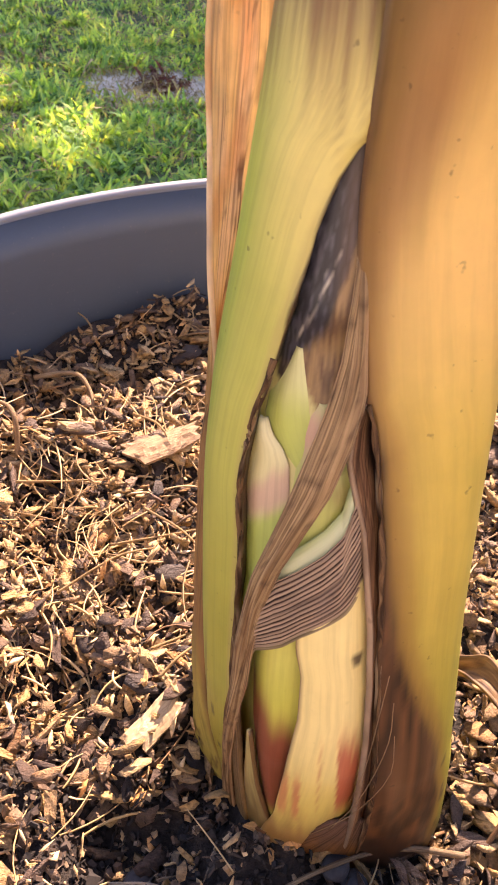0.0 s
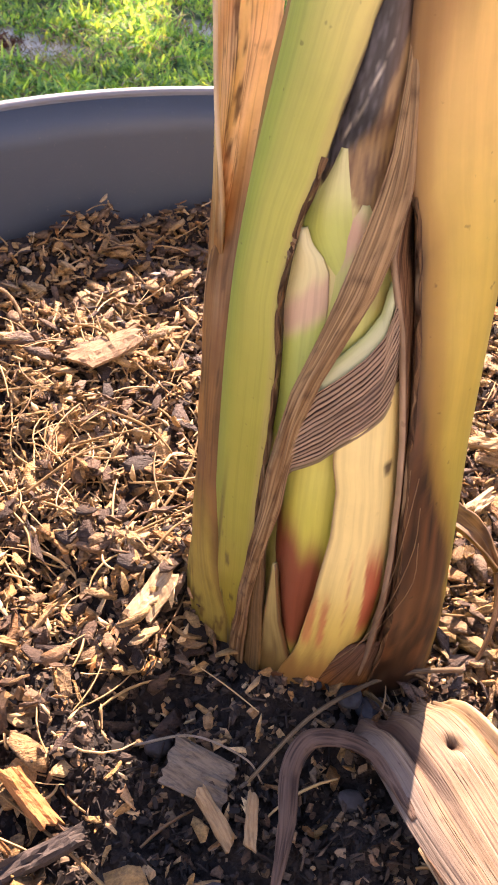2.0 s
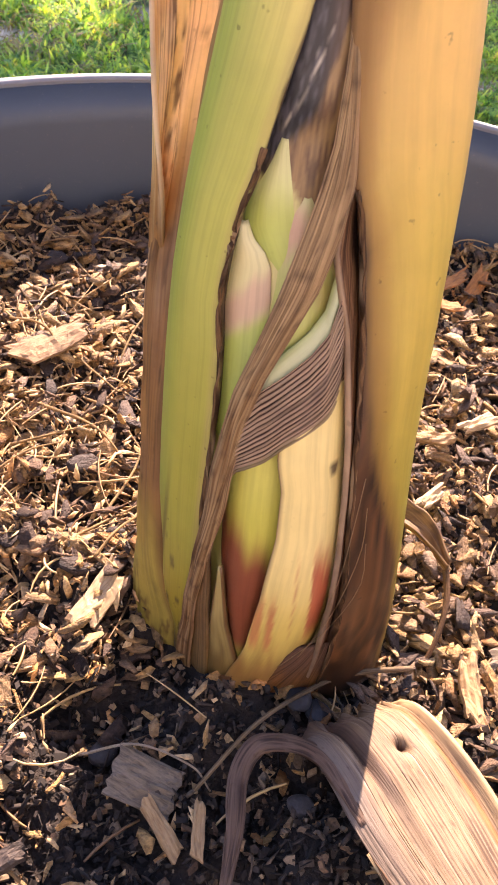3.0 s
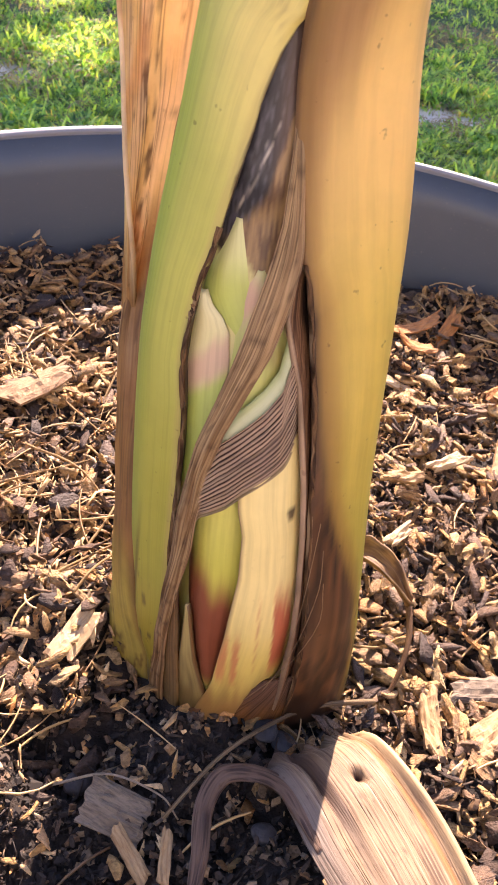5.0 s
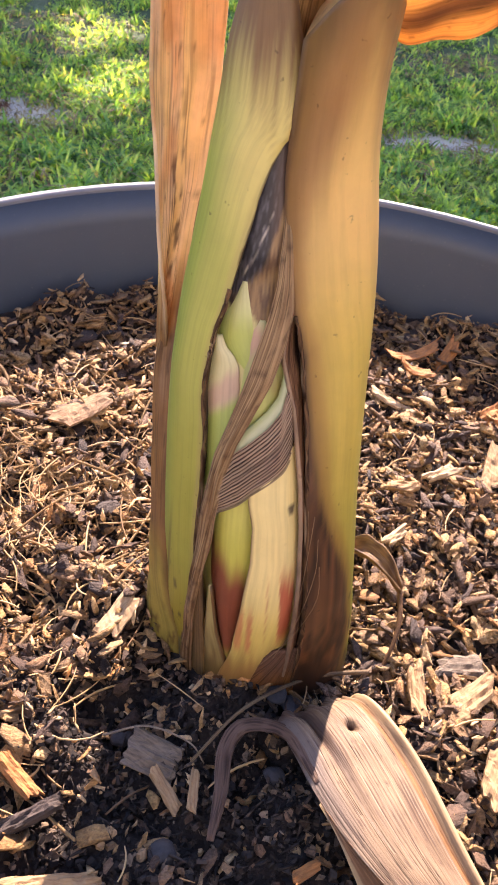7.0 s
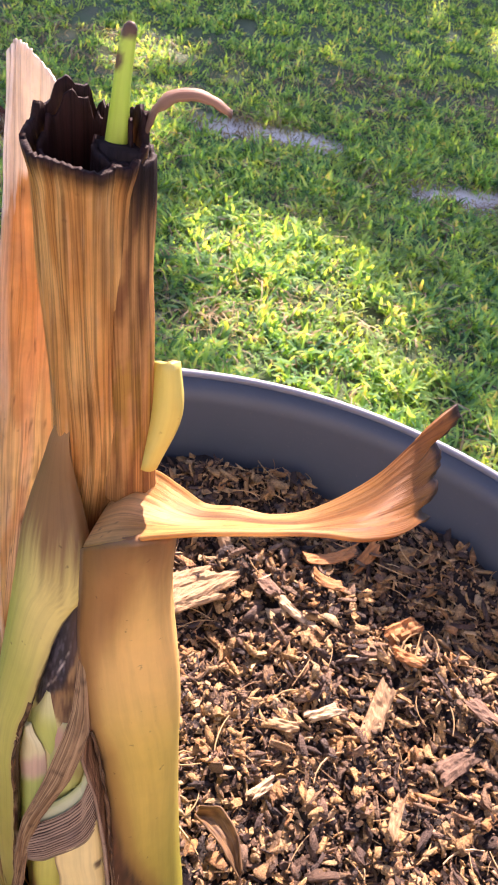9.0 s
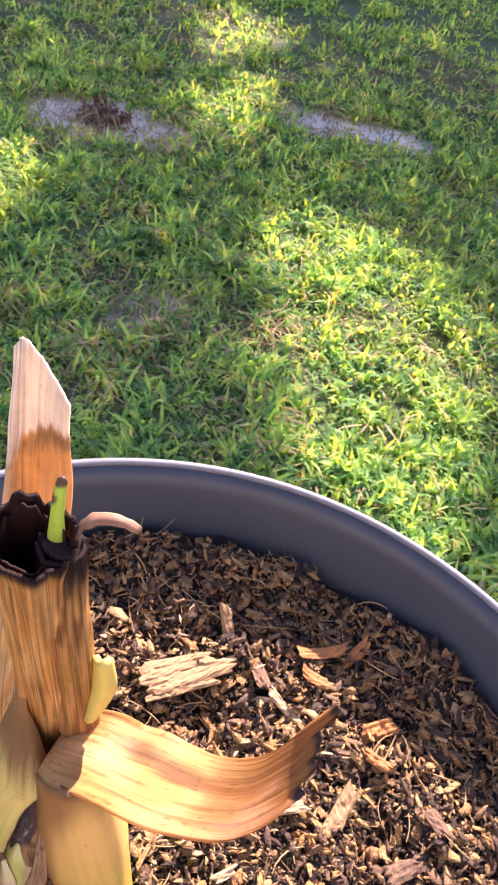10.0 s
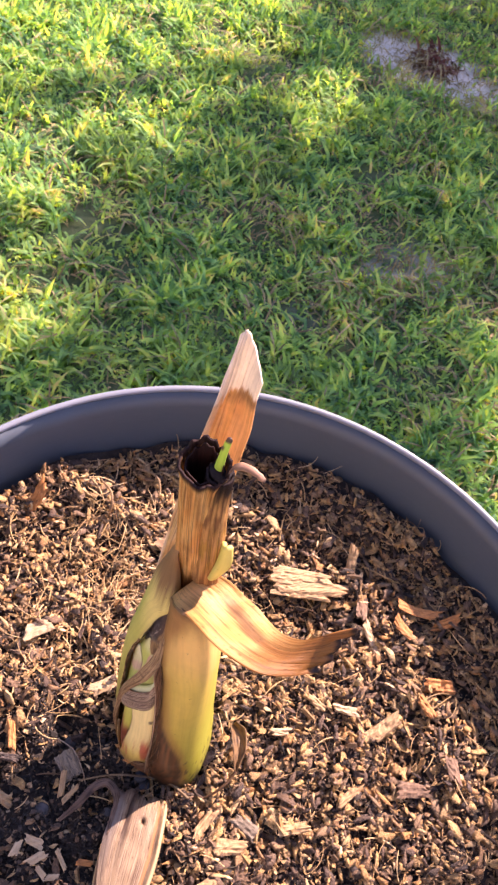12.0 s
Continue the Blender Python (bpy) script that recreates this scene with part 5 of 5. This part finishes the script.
# ---- loose things on the mulch ----
def build_fallen_leaf():
    leaf = thing("fallen_leaf", "dry pinkish-tan banana leaf base lying on the mulch", "leaf", (0.1, 0.09, 0.0))
    at = Vector(leaf.location)
    lft = curve3([(0.0790, 0.1130, 0.006), (0.0805, 0.1060, 0.0165), (0.0832, 0.0960, 0.020), (0.0866, 0.0830, 0.021), (0.0945, 0.0655, 0.0215), (0.1055, 0.0490, 0.021), (0.1195, 0.0290, 0.019), (0.139, -0.008, 0.013)])
    rgt = curve3([(0.1090, 0.1180, 0.010), (0.1112, 0.1125, 0.018), (0.1155, 0.1005, 0.0215), (0.1200, 0.0865, 0.0215), (0.1245, 0.0640, 0.020), (0.1295, 0.0440, 0.018), (0.1370, 0.0200, 0.015), (0.151, -0.010, 0.012)])

    def place(u, v):
        p = lft(v).lerp(rgt(v), u)
        z = 0.0030 * math.sin(math.pi * u) + 0.0010 * math.exp(-((u - 0.12) / 0.1) ** 2) * smooth(0.0, 0.15, v) * smooth(0.75, 0.4, v)
        z -= 0.0028 * math.exp(-((u - 0.30 + 0.05 * wob(v * 5, 1, 80)) / 0.05) ** 2) * smooth(0.0, 0.08, v) * smooth(0.42, 0.2, v)
        z += 0.0024 * math.exp(-((u - 0.97) / 0.04) ** 2) * smooth(0.0, 0.06, v) - 0.0008 * math.exp(-((u - 0.87) / 0.03) ** 2) * smooth(0.0, 0.1, v)
        z += 0.0005 * wob(u * 5, v * 6, 81) + 0.00012 * wob(u * 60, v * 4, 82) + 0.0001 * wob(u * 120, v * 7, 80)
        hole = math.hypot((u - 0.60) / 0.05, (v - 0.25) / 0.020)
        z -= 0.0035 * math.exp(-hole * hole)
        return p + Vector((0, (0.006 * wob(u * 6, 2, 83) + 0.003 * wob(u * 25, 2, 84)) * smooth(0.1, 0.0, v), z)) - at

    def pig(u, v):
        n, n2, n3 = wob(u * 120 + 4 * v, v * 5, 84), wob(u * 4, v * 8, 85), wob(u * 60, v * 44, 86)
        c = blend((0.225, 0.15, 0.084), (0.32, 0.225, 0.132), smooth(-0.3, 0.3, n2))
        c = blend(c, (0.10, 0.055, 0.036), smooth(0.16, 0.4, n + 0.10 * smooth(0.6, 0.1, v)) * 0.75)
        c = blend(c, (0.46, 0.36, 0.25), smooth(0.2, 0.5, wob(u * 80, v * 5, 89)) * 0.5)
        # orange-brown line paints the shadow inside the folded right margin
        c = blend(c, (0.30, 0.145, 0.05), smooth(0.06, 0.02, abs(u - 0.86 + 0.02 * n2)) * smooth(0.02, 0.12, v) * 0.8)
        c = blend(c, (0.20, 0.165, 0.14), smooth(0.24, 0.1, u) * smooth(0.7, 0.3, v) * 0.8)
        c = blend(c, (0.085, 0.05, 0.036), smooth(0.07, 0.02, abs(u - 0.33)) * smooth(0.6, 0.3, v) * 0.8)
        c = blend(c, (0.15, 0.085, 0.055), smooth(0.12, 0.0, v + 0.05 * n2) * smooth(0.6, 0.4, u) * 0.7)
        c = blend(c, (0.52, 0.37, 0.19), smooth(0.90, 0.95, u) * 0.75)
        hole = math.hypot((u - 0.60) / 0.05, (v - 0.25) / 0.020)
        c = blend(c, (0.08, 0.04, 0.025), smooth(1.1, 0.6, hole + 0.2 * n3))
        return blend(c, (0.09, 0.05, 0.035), smooth(0.45, 0.6, n3) * 0.6)
    part("blade", sheet("blade", place, pig, LEAF, 200, 110, 0.0010, (0.036, 0.15)), leaf)

    # the near edge rolls under and shows its brown underside
    def roll_place(u, v):
        w = lerp(0.45, 1.0, v)
        e = place(0.0, w)
        d = (lft(min(w + 0.02, 1)) - lft(max(w - 0.02, 0))).normalized()
        out = Vector((0, 0, 1)).cross(d).normalized()
        out = out if out.x < 0 else -out
        wide = 0.0055 * smooth(0.0, 0.7, v) + 0.0006
        a = radians(150 * u)
        return e + out * (wide * (0.95 * u - 0.45 * math.sin(math.pi * u))) + Vector((0, 0, -0.012 * smooth(0.0, 0.5, v) * (1 - math.cos(a)) / 1.87 + 0.0006 * wob(u * 4, v * 9, 90)))

    def roll_pig(u, v):
        n = wob(u * 30, v * 6, 91)
        c = blend((0.22, 0.115, 0.055), (0.36, 0.205, 0.10), smooth(-0.3, 0.35, n))
        c = blend(c, (0.1, 0.05, 0.03), smooth(0.2, 0.5, wob(u * 12, v * 30, 92)) * 0.5)
        return blend(c, (0.56, 0.42, 0.22), smooth(0.72, 0.9, u + 0.05 * n) * 0.8)
    part("rolled_edge", sheet("rolled_edge", roll_place, roll_pig, LEAF, 24, 70, 0.0008, (0.012, 0.11)), leaf, "brown rolled-under edge of the dry leaf")
    tail = curve3([(0.0878, 0.0860, 0.0225), (0.0852, 0.0950, 0.0222), (0.0828, 0.1030, 0.0200), (0.0775, 0.1090, 0.0155), (0.0705, 0.1110, 0.0120), (0.0650, 0.1050, 0.0100), (0.0620, 0.0930, 0.0085), (0.0575, 0.0800, 0.0060)])
    wide = table([(0, 0.0008), (0.2, 0.0019), (0.45, 0.0023), (0.6, 0.0024), (0.85, 0.0020), (1, 0.0008)])

    def tail_place(u, v):
        c = tail(v)
        d = (tail(min(v + 0.02, 1)) - tail(max(v - 0.02, 0))).normalized()
        s = d.cross(Vector((0, 0, 1))).normalized()
        a = radians(lerp(-75, 75, u))
        return c + s * math.sin(a) * wide(v) + Vector((0, 0, 1)) * (math.cos(a) - 1) * wide(v) * 0.55 + Vector((0, 0, 0.0005 * wob(u * 6, v * 12, 87))) - at

    def tail_pig(u, v):
        n = wob(u * 16, v * 7, 88)
        return blend(blend((0.22, 0.14, 0.095), (0.08, 0.046, 0.032), smooth(0.0, 0.35, n)), (0.66, 0.5, 0.4), smooth(0.9, 1.0, u) * 0.5)
    part("stalk", sheet("stalk", tail_place, tail_pig, PAPER, 16, 60, 0.0008, (0.01, 0.07)), leaf, "twisted narrow tail of the dry leaf")


def build_side_leaf():
    leaf = thing("curled_leaf", "small curled brown dry leaf beside the stem", "leaf", (0.14, 0.175, 0))
    at = Vector(leaf.location)
    mid = curve3([(0.120, 0.180, 0.012), (0.1265, 0.174, 0.018), (0.132, 0.165, 0.019), (0.1355, 0.155, 0.017)])
    wide = table([(0, 0.002), (0.3, 0.0052), (0.7, 0.0045), (1, 0.0012)])

    def place(u, v):
        c = mid(v)
        return c + Vector((0.55, 0.8, 0)) * (u - 0.5) * 2 * wide(v) + Vector((0, 0, 0.006 * (2 * u - 1) ** 2 * (1 - 0.5 * v) + 0.001 * wob(u * 5, v * 6, 91))) - at

    def pig(u, v):
        return blend((0.30, 0.18, 0.08), (0.12, 0.065, 0.035), smooth(-0.2, 0.4, wob(u * 9, v * 6, 92)))
    part("blade", sheet("blade", place, pig, PAPER, 16, 30, 0.0007, (0.014, 0.03)), leaf)
    stalk = curve3([(0.1355, 0.155, 0.017), (0.1340, 0.147, 0.013), (0.1300, 0.139, 0.008), (0.1250, 0.133, 0.002)])
    part("stalk", tube("stalk", lambda v: stalk(v) - at, lambda v, a: 0.0011 * (1 - 0.4 * v), lambda u, v: (0.26, 0.15, 0.08), DRY, 7, 20), leaf)


def chip_mesh(name, seed, ln, wd, th, material, bend=0.0, ragged=0.12, rows=14, across=6, groove=0.12):
    """A split piece of wood: fibres along x, ragged ends, ridged faces, curled by bend."""
    rng = np.random.default_rng(seed)
    ends = rng.uniform(-ragged, ragged, (2, across + 1)) * 0.45 + ragged * 0.6 * np.linspace(-1, 1, across + 1) * rng.choice([-1, 1], (2, 1))
    ridge = rng.uniform(-groove, groove, across + 1)
    taper = rng.uniform(0.65, 1.0, 2)
    skew = rng.uniform(-0.2, 0.2)
    top, low = [], []
    for i in range(rows + 1):
        s = i / rows
        for j in range(across + 1):
            t = j / across
            x = (s - 0.5) * ln + ln * (ends[0, j] * (1 - s) ** 3 + ends[1, j] * s ** 3)
            w = wd * lerp(taper[0], taper[1], s) * (1 + 0.10 * wob(s * 4, seed, 1))
            y = (t - 0.5) * w + skew * wd * (s - 0.5)
            z = bend * ln * ((2 * x / ln) ** 2 - 0.3) + th * (ridge[j] + 0.35 * wob(x * 300, y * 900, seed))
            edge = 1 - 0.55 * max(abs(2 * t - 1) ** 6, abs(2 * s - 1) ** 8)
            top.append((x, y, z + th / 2 * edge))
            low.append((x, y, z - th / 2 * edge))
    k, w = len(top), across + 1
    faces = []
    for i in range(rows):
        for j in range(across):
            a = i * w + j
            faces += [(a, a + w, a + w + 1, a + 1), (k + a, k + a + 1, k + a + w + 1, k + a + w)]
    for i in range(rows):
        a, b = i * w, i * w + across
        faces += [(a, k + a, k + a + w, a + w), (b, b + w, k + b + w, k + b)]
    for j in range(across):
        a, b = j, rows * w + j
        faces += [(a, a + 1, k + a + 1, k + a), (b, k + b, k + b + 1, b + 1)]
    return mesh_of(name, top + low, faces, material, False)


def lay(name, label, category, mesh, x, y, lift, yaw, tilt=0.0, roll=0.0, group=""):
    ob = new(name, mesh)
    ob.matrix_world = pose(x, y, mulch_height(x, y) + lift, roll, tilt, yaw)
    return tagged(ob, label, category, group)


def build_wood_pieces():
    lay("grey_wood_chip", "weathered grey grooved wood chip lying on compost", "wood chip", chip_mesh("grey_wood_chip", 2, 0.0165, 0.0130, 0.0026, GREY_WOOD, 0.02, 0.10, 14, 12, 0.22), 0.0435, 0.1095, 0.0065, -35, 6, 10)
    lay("pale_wood_chip", "bright cream wood chip beside the stem", "wood chip", chip_mesh("pale_wood_chip", 3, 0.018, 0.0105, 0.003, CREAM_WOOD, 0.05, 0.2), 0.0355, 0.1605, 0.006, 47, -12, 8)
    split = thing("split_wood_piece", "pale straw-coloured split wood piece lying on mulch", "wood piece", (0.12, 0.297, mulch_height(0.12, 0.297) + 0.009))
    for k, (dy, ln, wd, dx, yaw, dz) in enumerate(((0.0045, 0.044, 0.0125, -0.005, 27, 0.0026), (0.0, 0.054, 0.0125, 0.002, 26, 0.0012), (-0.0052, 0.040, 0.0120, -0.005, 24, 0.0))):
        ob = part("splinter", chip_mesh("splinter", 20 + k, ln, wd, 0.0036, STRAW_WOOD, 0.01, 0.1, 16, 8, 0.09), split)
        ob.matrix_local = pose(dx - dy * 0.4, dy, dz, 4, 3, yaw)
    lay("wood_strip", "narrow cream wood strip curled on mulch", "wood chip", chip_mesh("wood_strip", 5, 0.026, 0.006, 0.0024, CREAM_WOOD, 0.06, 0.08), 0.1775, 0.2865, 0.008, -44, 5)
    lay("bark_piece", "dark brown flat bark piece standing in mulch", "bark", chip_mesh("bark_piece", 6, 0.030, 0.010, 0.003, BARK, 0.03), 0.1615, 0.3050, 0.011, -80, -28, 14)
    lay("wedge_chip", "tan wedge-shaped wood chip on mulch", "wood chip", chip_mesh("wedge_chip", 7, 0.026, 0.012, 0.0032, STRAW_WOOD, 0.04, 0.2), 0.2095, 0.2325, 0.009, 66, -14, 10)
    lay("upright_chip", "pointed tan wood chip leaning up from mulch", "wood chip", chip_mesh("upright_chip", 8, 0.026, 0.009, 0.0028, STRAW_WOOD, 0.03, 0.22), 0.1400, 0.3330, 0.014, 118, -42)
    lay("curled_chip", "orange-brown curled wood shaving near the pot wall", "wood chip", chip_mesh("curled_chip", 9, 0.030, 0.007, 0.0018, ORANGE_WOOD, 0.16, 0.1), 0.198, 0.3215, 0.012, 8, -6)
    lay("upright_chip", "tan splinter sticking up near the pot wall", "wood chip", chip_mesh("upright_chip", 10, 0.019, 0.0085, 0.0024, ORANGE_WOOD, 0.08, 0.25), 0.2215, 0.3275, 0.010, 40, -28)
    lay("orange_chip", "orange wood chunk beside a hollow in the mulch", "wood chip", chip_mesh("orange_chip", 11, 0.020, 0.012, 0.006, ORANGE_WOOD, 0.03, 0.1), 0.2345, 0.283, 0.008, 25, -12, 8)
    lay("curled_chip", "pale curled wood shaving on mulch", "wood chip", chip_mesh("curled_chip", 12, 0.017, 0.007, 0.0018, ORANGE_WOOD, 0.15, 0.1), 0.193, 0.303, 0.009, -15, 10)
    lay("flat_chip", "flat weathered tan wood chip half buried", "wood chip", chip_mesh("flat_chip", 13, 0.027, 0.012, 0.0028, TAN_WOOD, 0.02, 0.16), 0.0230, 0.2690, 0.0085, 26, -6, 6)
    lay("flat_chip", "pale weathered wood flake on mulch", "wood chip", chip_mesh("flat_chip", 14, 0.018, 0.012, 0.0024, CREAM_WOOD, 0.03, 0.2), -0.0238, 0.1690, 0.008, 50, -8)
    lay("yellow_chip", "yellow-brown split wood stick on compost", "wood stick", chip_mesh("yellow_chip", 15, 0.028, 0.0062, 0.0045, STRAW_WOOD, 0.01, 0.1), 0.0125, 0.0745, 0.008, -4, 3)
    lay("dark_stick", "black rotted wood stick lying on mulch", "wood stick", chip_mesh("dark_stick", 16, 0.022, 0.0055, 0.0055, CHAR, 0.01, 0.06), 0.0055, 0.0925, 0.009, 22, -8)
    lay("orange_chip", "orange-brown curved wood chip on mulch", "wood chip", chip_mesh("orange_chip", 17, 0.017, 0.006, 0.0028, ORANGE_WOOD, 0.1, 0.1), 0.0030, 0.1060, 0.008, -55, 6)
    lay("brown_chip", "brown flat wood chip on dark compost", "wood chip", chip_mesh("brown_chip", 18, 0.024, 0.010, 0.0026, GREY_WOOD, 0.02, 0.2), 0.0140, 0.0500, 0.008, 40, 4)
    lay("orange_chip", "small orange wood fragment beside the dry leaf", "wood chip", chip_mesh("orange_chip", 19, 0.009, 0.004, 0.002, ORANGE_WOOD, 0.08, 0.1), 0.0835, 0.0690, 0.006, 20, 4)
    lay("wood_sliver", "pale wood sliver on dark compost", "wood chip", chip_mesh("wood_sliver", 23, 0.015, 0.0042, 0.0022, STRAW_WOOD, 0.02, 0.1), 0.0465, 0.0985, 0.0075, -66, 5, 0, "slivers on the compost")
    lay("wood_sliver", "pale wood sliver on dark compost", "wood chip", chip_mesh("wood_sliver", 24, 0.013, 0.0034, 0.002, STRAW_WOOD, 0.02, 0.1), 0.0545, 0.0955, 0.0075, 80, 5, 0, "slivers on the compost")
    lay("wood_sliver", "pale wood sliver on dark compost", "wood chip", chip_mesh("wood_sliver", 25, 0.012, 0.003, 0.002, CREAM_WOOD, 0.02, 0.1), 0.0705, 0.0640, 0.0065, -30, 5, 0, "slivers on the compost")
    for k, (x, y, ln, yaw) in enumerate(((0.0515, 0.0640, 0.011, 10), (0.0580, 0.0575, 0.010, 60), (0.0640, 0.0530, 0.008, -20), (0.0450, 0.0560, 0.009, 95), (0.0710, 0.0540, 0.007, 35))):
        lay("wood_flake", "whitish thin wood flake on dark compost", "wood flake", chip_mesh("wood_flake", 30 + k, ln, ln * 0.55, 0.0012, CREAM_WOOD, 0.04, 0.25), x, y, 0.0065, yaw, 6, 4, "pale flakes on the compost")
    for k, (x, y, ln, wd, yaw, mat) in enumerate(((0.1340, 0.1215, 0.020, 0.007, 80, STRAW_WOOD), (0.1530, 0.1180, 0.020, 0.011, 20, STRAW_WOOD), (0.1570, 0.1345, 0.016, 0.009, -15, GREY_WOOD), (0.1500, 0.0900, 0.018, 0.008, 50, STRAW_WOOD))):
        lay("wood_chip_piece", "tan wood chip beside the fallen leaf", "wood chip", chip_mesh("wood_chip_piece", 40 + k, ln, wd, 0.003, mat, 0.05, 0.18), x, y, 0.0085, yaw, -8, 6, "chips beside the fallen leaf")
    for k, (x, y, ln, wd, yaw, mat) in enumerate(((0.2418, 0.2069, 0.020, 0.012, 30, BARK), (0.1840, 0.1470, 0.018, 0.008, 40, STRAW_WOOD), (0.1623, 0.2246, 0.014, 0.006, -20, STRAW_WOOD), (0.1816, 0.2296, 0.016, 0.007, 10, CREAM_WOOD),
                                                   (0.2300, 0.2600, 0.015, 0.009, -30, ORANGE_WOOD), (0.2050, 0.1800, 0.016, 0.007, 70, STRAW_WOOD), (0.1500, 0.1950, 0.012, 0.006, 30, CREAM_WOOD), (0.2600, 0.2300, 0.016, 0.008, -60, BARK))):
        lay("mulch_chip", "wood chip lying loose on the sunlit mulch", "wood chip", chip_mesh("mulch_chip", 50 + k, ln, wd, 0.003, mat, 0.05, 0.2), x, y, 0.0085, yaw, -8, 6, "loose chips on the mulch")
    lay("upright_chip", "brown wood chip standing up near the pot wall", "wood chip", chip_mesh("upright_chip", 60, 0.024, 0.012, 0.003, ORANGE_WOOD, 0.03, 0.2), -0.080, 0.246, 0.014, 70, -50)


def build_stones():
    for k, (x, y, r) in enumerate(((0.0445, 0.0805, 0.0044), (0.0350, 0.1235, 0.0040), (0.0855, 0.1255, 0.0042), (0.0905, 0.1225, 0.0038), (0.0800, 0.0985, 0.0032))):
        bm = bmesh.new()
        bmesh.ops.create_icosphere(bm, subdivisions=3, radius=1)
        for v in bm.verts:
            v.co *= 1 + 0.16 * noise.noise(v.co * 1.4 + Vector((k * 7, 0, 0)))
            v.co.x, v.co.y, v.co.z = v.co.x * r, v.co.y * r * 0.9, v.co.z * r * 0.5
        me = bpy.data.meshes.new("pebble")
        bm.to_mesh(me)
        bm.free()
        me.materials.append(PEBBLE)
        me.shade_smooth()
        lay("pebble", "small smooth dark grey pebble on compost", "pebble", me, x, y, 0.0040, 40 * k, 6, 4, "pebbles on the compost")


def build_twigs():
    def stick(name, label, points, r, colour, group=""):
        pts = [Vector((x, y, mulch_height(x, y) + z)) for x, y, z in points]
        at = pts[0].copy()
        run = curve3([p - at for p in pts])
        me = tube(name, run, lambda v, a: r * (1 - 0.45 * v), lambda u, v: blend(colour, tuple(c * 0.7 for c in colour), smooth(-0.1, 0.3, wob(u * 3, v * 9, r * 9e4))), DRY, 6, 26)
        ob = new(name, me)
        ob.location = at
        tagged(ob, label, "straw", group)
    stick("dry_stem", "long thin curved dry stem round the foot of the plant", [(0.118, 0.1285, 0.009), (0.1035, 0.1305, 0.011), (0.0907, 0.1270, 0.012), (0.0712, 0.1165, 0.012), (0.0547, 0.1045, 0.007)], 0.0009, (0.34, 0.25, 0.15))
    stick("dry_stem", "thin pale dry stem over the grey wood chip", [(0.0285, 0.1195, 0.011), (0.042, 0.1172, 0.014), (0.0543, 0.1094, 0.011), (0.059, 0.105, 0.006)], 0.00042, (0.5, 0.42, 0.32))
    lines = [((0.0345, 0.253), (0.0536, 0.2186)), ((0.0388, 0.1939), (0.0549, 0.2303)), ((0.0345, 0.171), (0.054, 0.1940)), ((0.0457, 0.2641), (0.062, 0.3000)), ((0.02, 0.2385), (0.0516, 0.2080)),
             ((0.030, 0.185), (0.052, 0.1990)), ((0.010, 0.225), (0.046, 0.2390)), ((-0.004, 0.204), (0.026, 0.2240)), ((0.026, 0.281), (0.046, 0.2500)), ((-0.03, 0.252), (0.01, 0.2560)), ((0.008, 0.290), (0.030, 0.262)),
             ((0.225, 0.262), (0.252, 0.285)), ((0.232, 0.258), (0.249, 0.290)), ((0.150, 0.335), (0.181, 0.338)), ((0.085, 0.320), (0.079, 0.352)), ((-0.02, 0.075), (0.012, 0.070)), ((0.02, 0.085), (-0.005, 0.11))]
    for k, (a, b) in enumerate(lines):
        m = ((a[0] + b[0]) / 2 + 0.003 * math.sin(k * 2.1), (a[1] + b[1]) / 2 + 0.003 * math.cos(k * 1.7))
        stick("straw", "pale golden dry straw lying across the mulch", [(*a, 0.008), (*m, 0.0105), (*b, 0.007)], 0.00055, (0.55, 0.38, 0.18), "straws on the mulch")
    stick("hooked_straw", "hooked pale dry root curling out of the mulch", [(-0.0384, 0.3129, 0.006), (-0.027, 0.3140, 0.012), (-0.0185, 0.3120, 0.013), (-0.0125, 0.3050, 0.010), (-0.0100, 0.2960, 0.004)], 0.0013, (0.52, 0.36, 0.2))
    stick("hooked_straw", "curved dry root standing out of the mulch", [(-0.033, 0.266, 0.004), (-0.034, 0.272, 0.016), (-0.040, 0.279, 0.018), (-0.052, 0.284, 0.010)], 0.0012, (0.5, 0.34, 0.19))


build_fallen_leaf()
build_side_leaf()
build_wood_pieces()
build_stones()
build_twigs()


build_grass()
build_mulch()
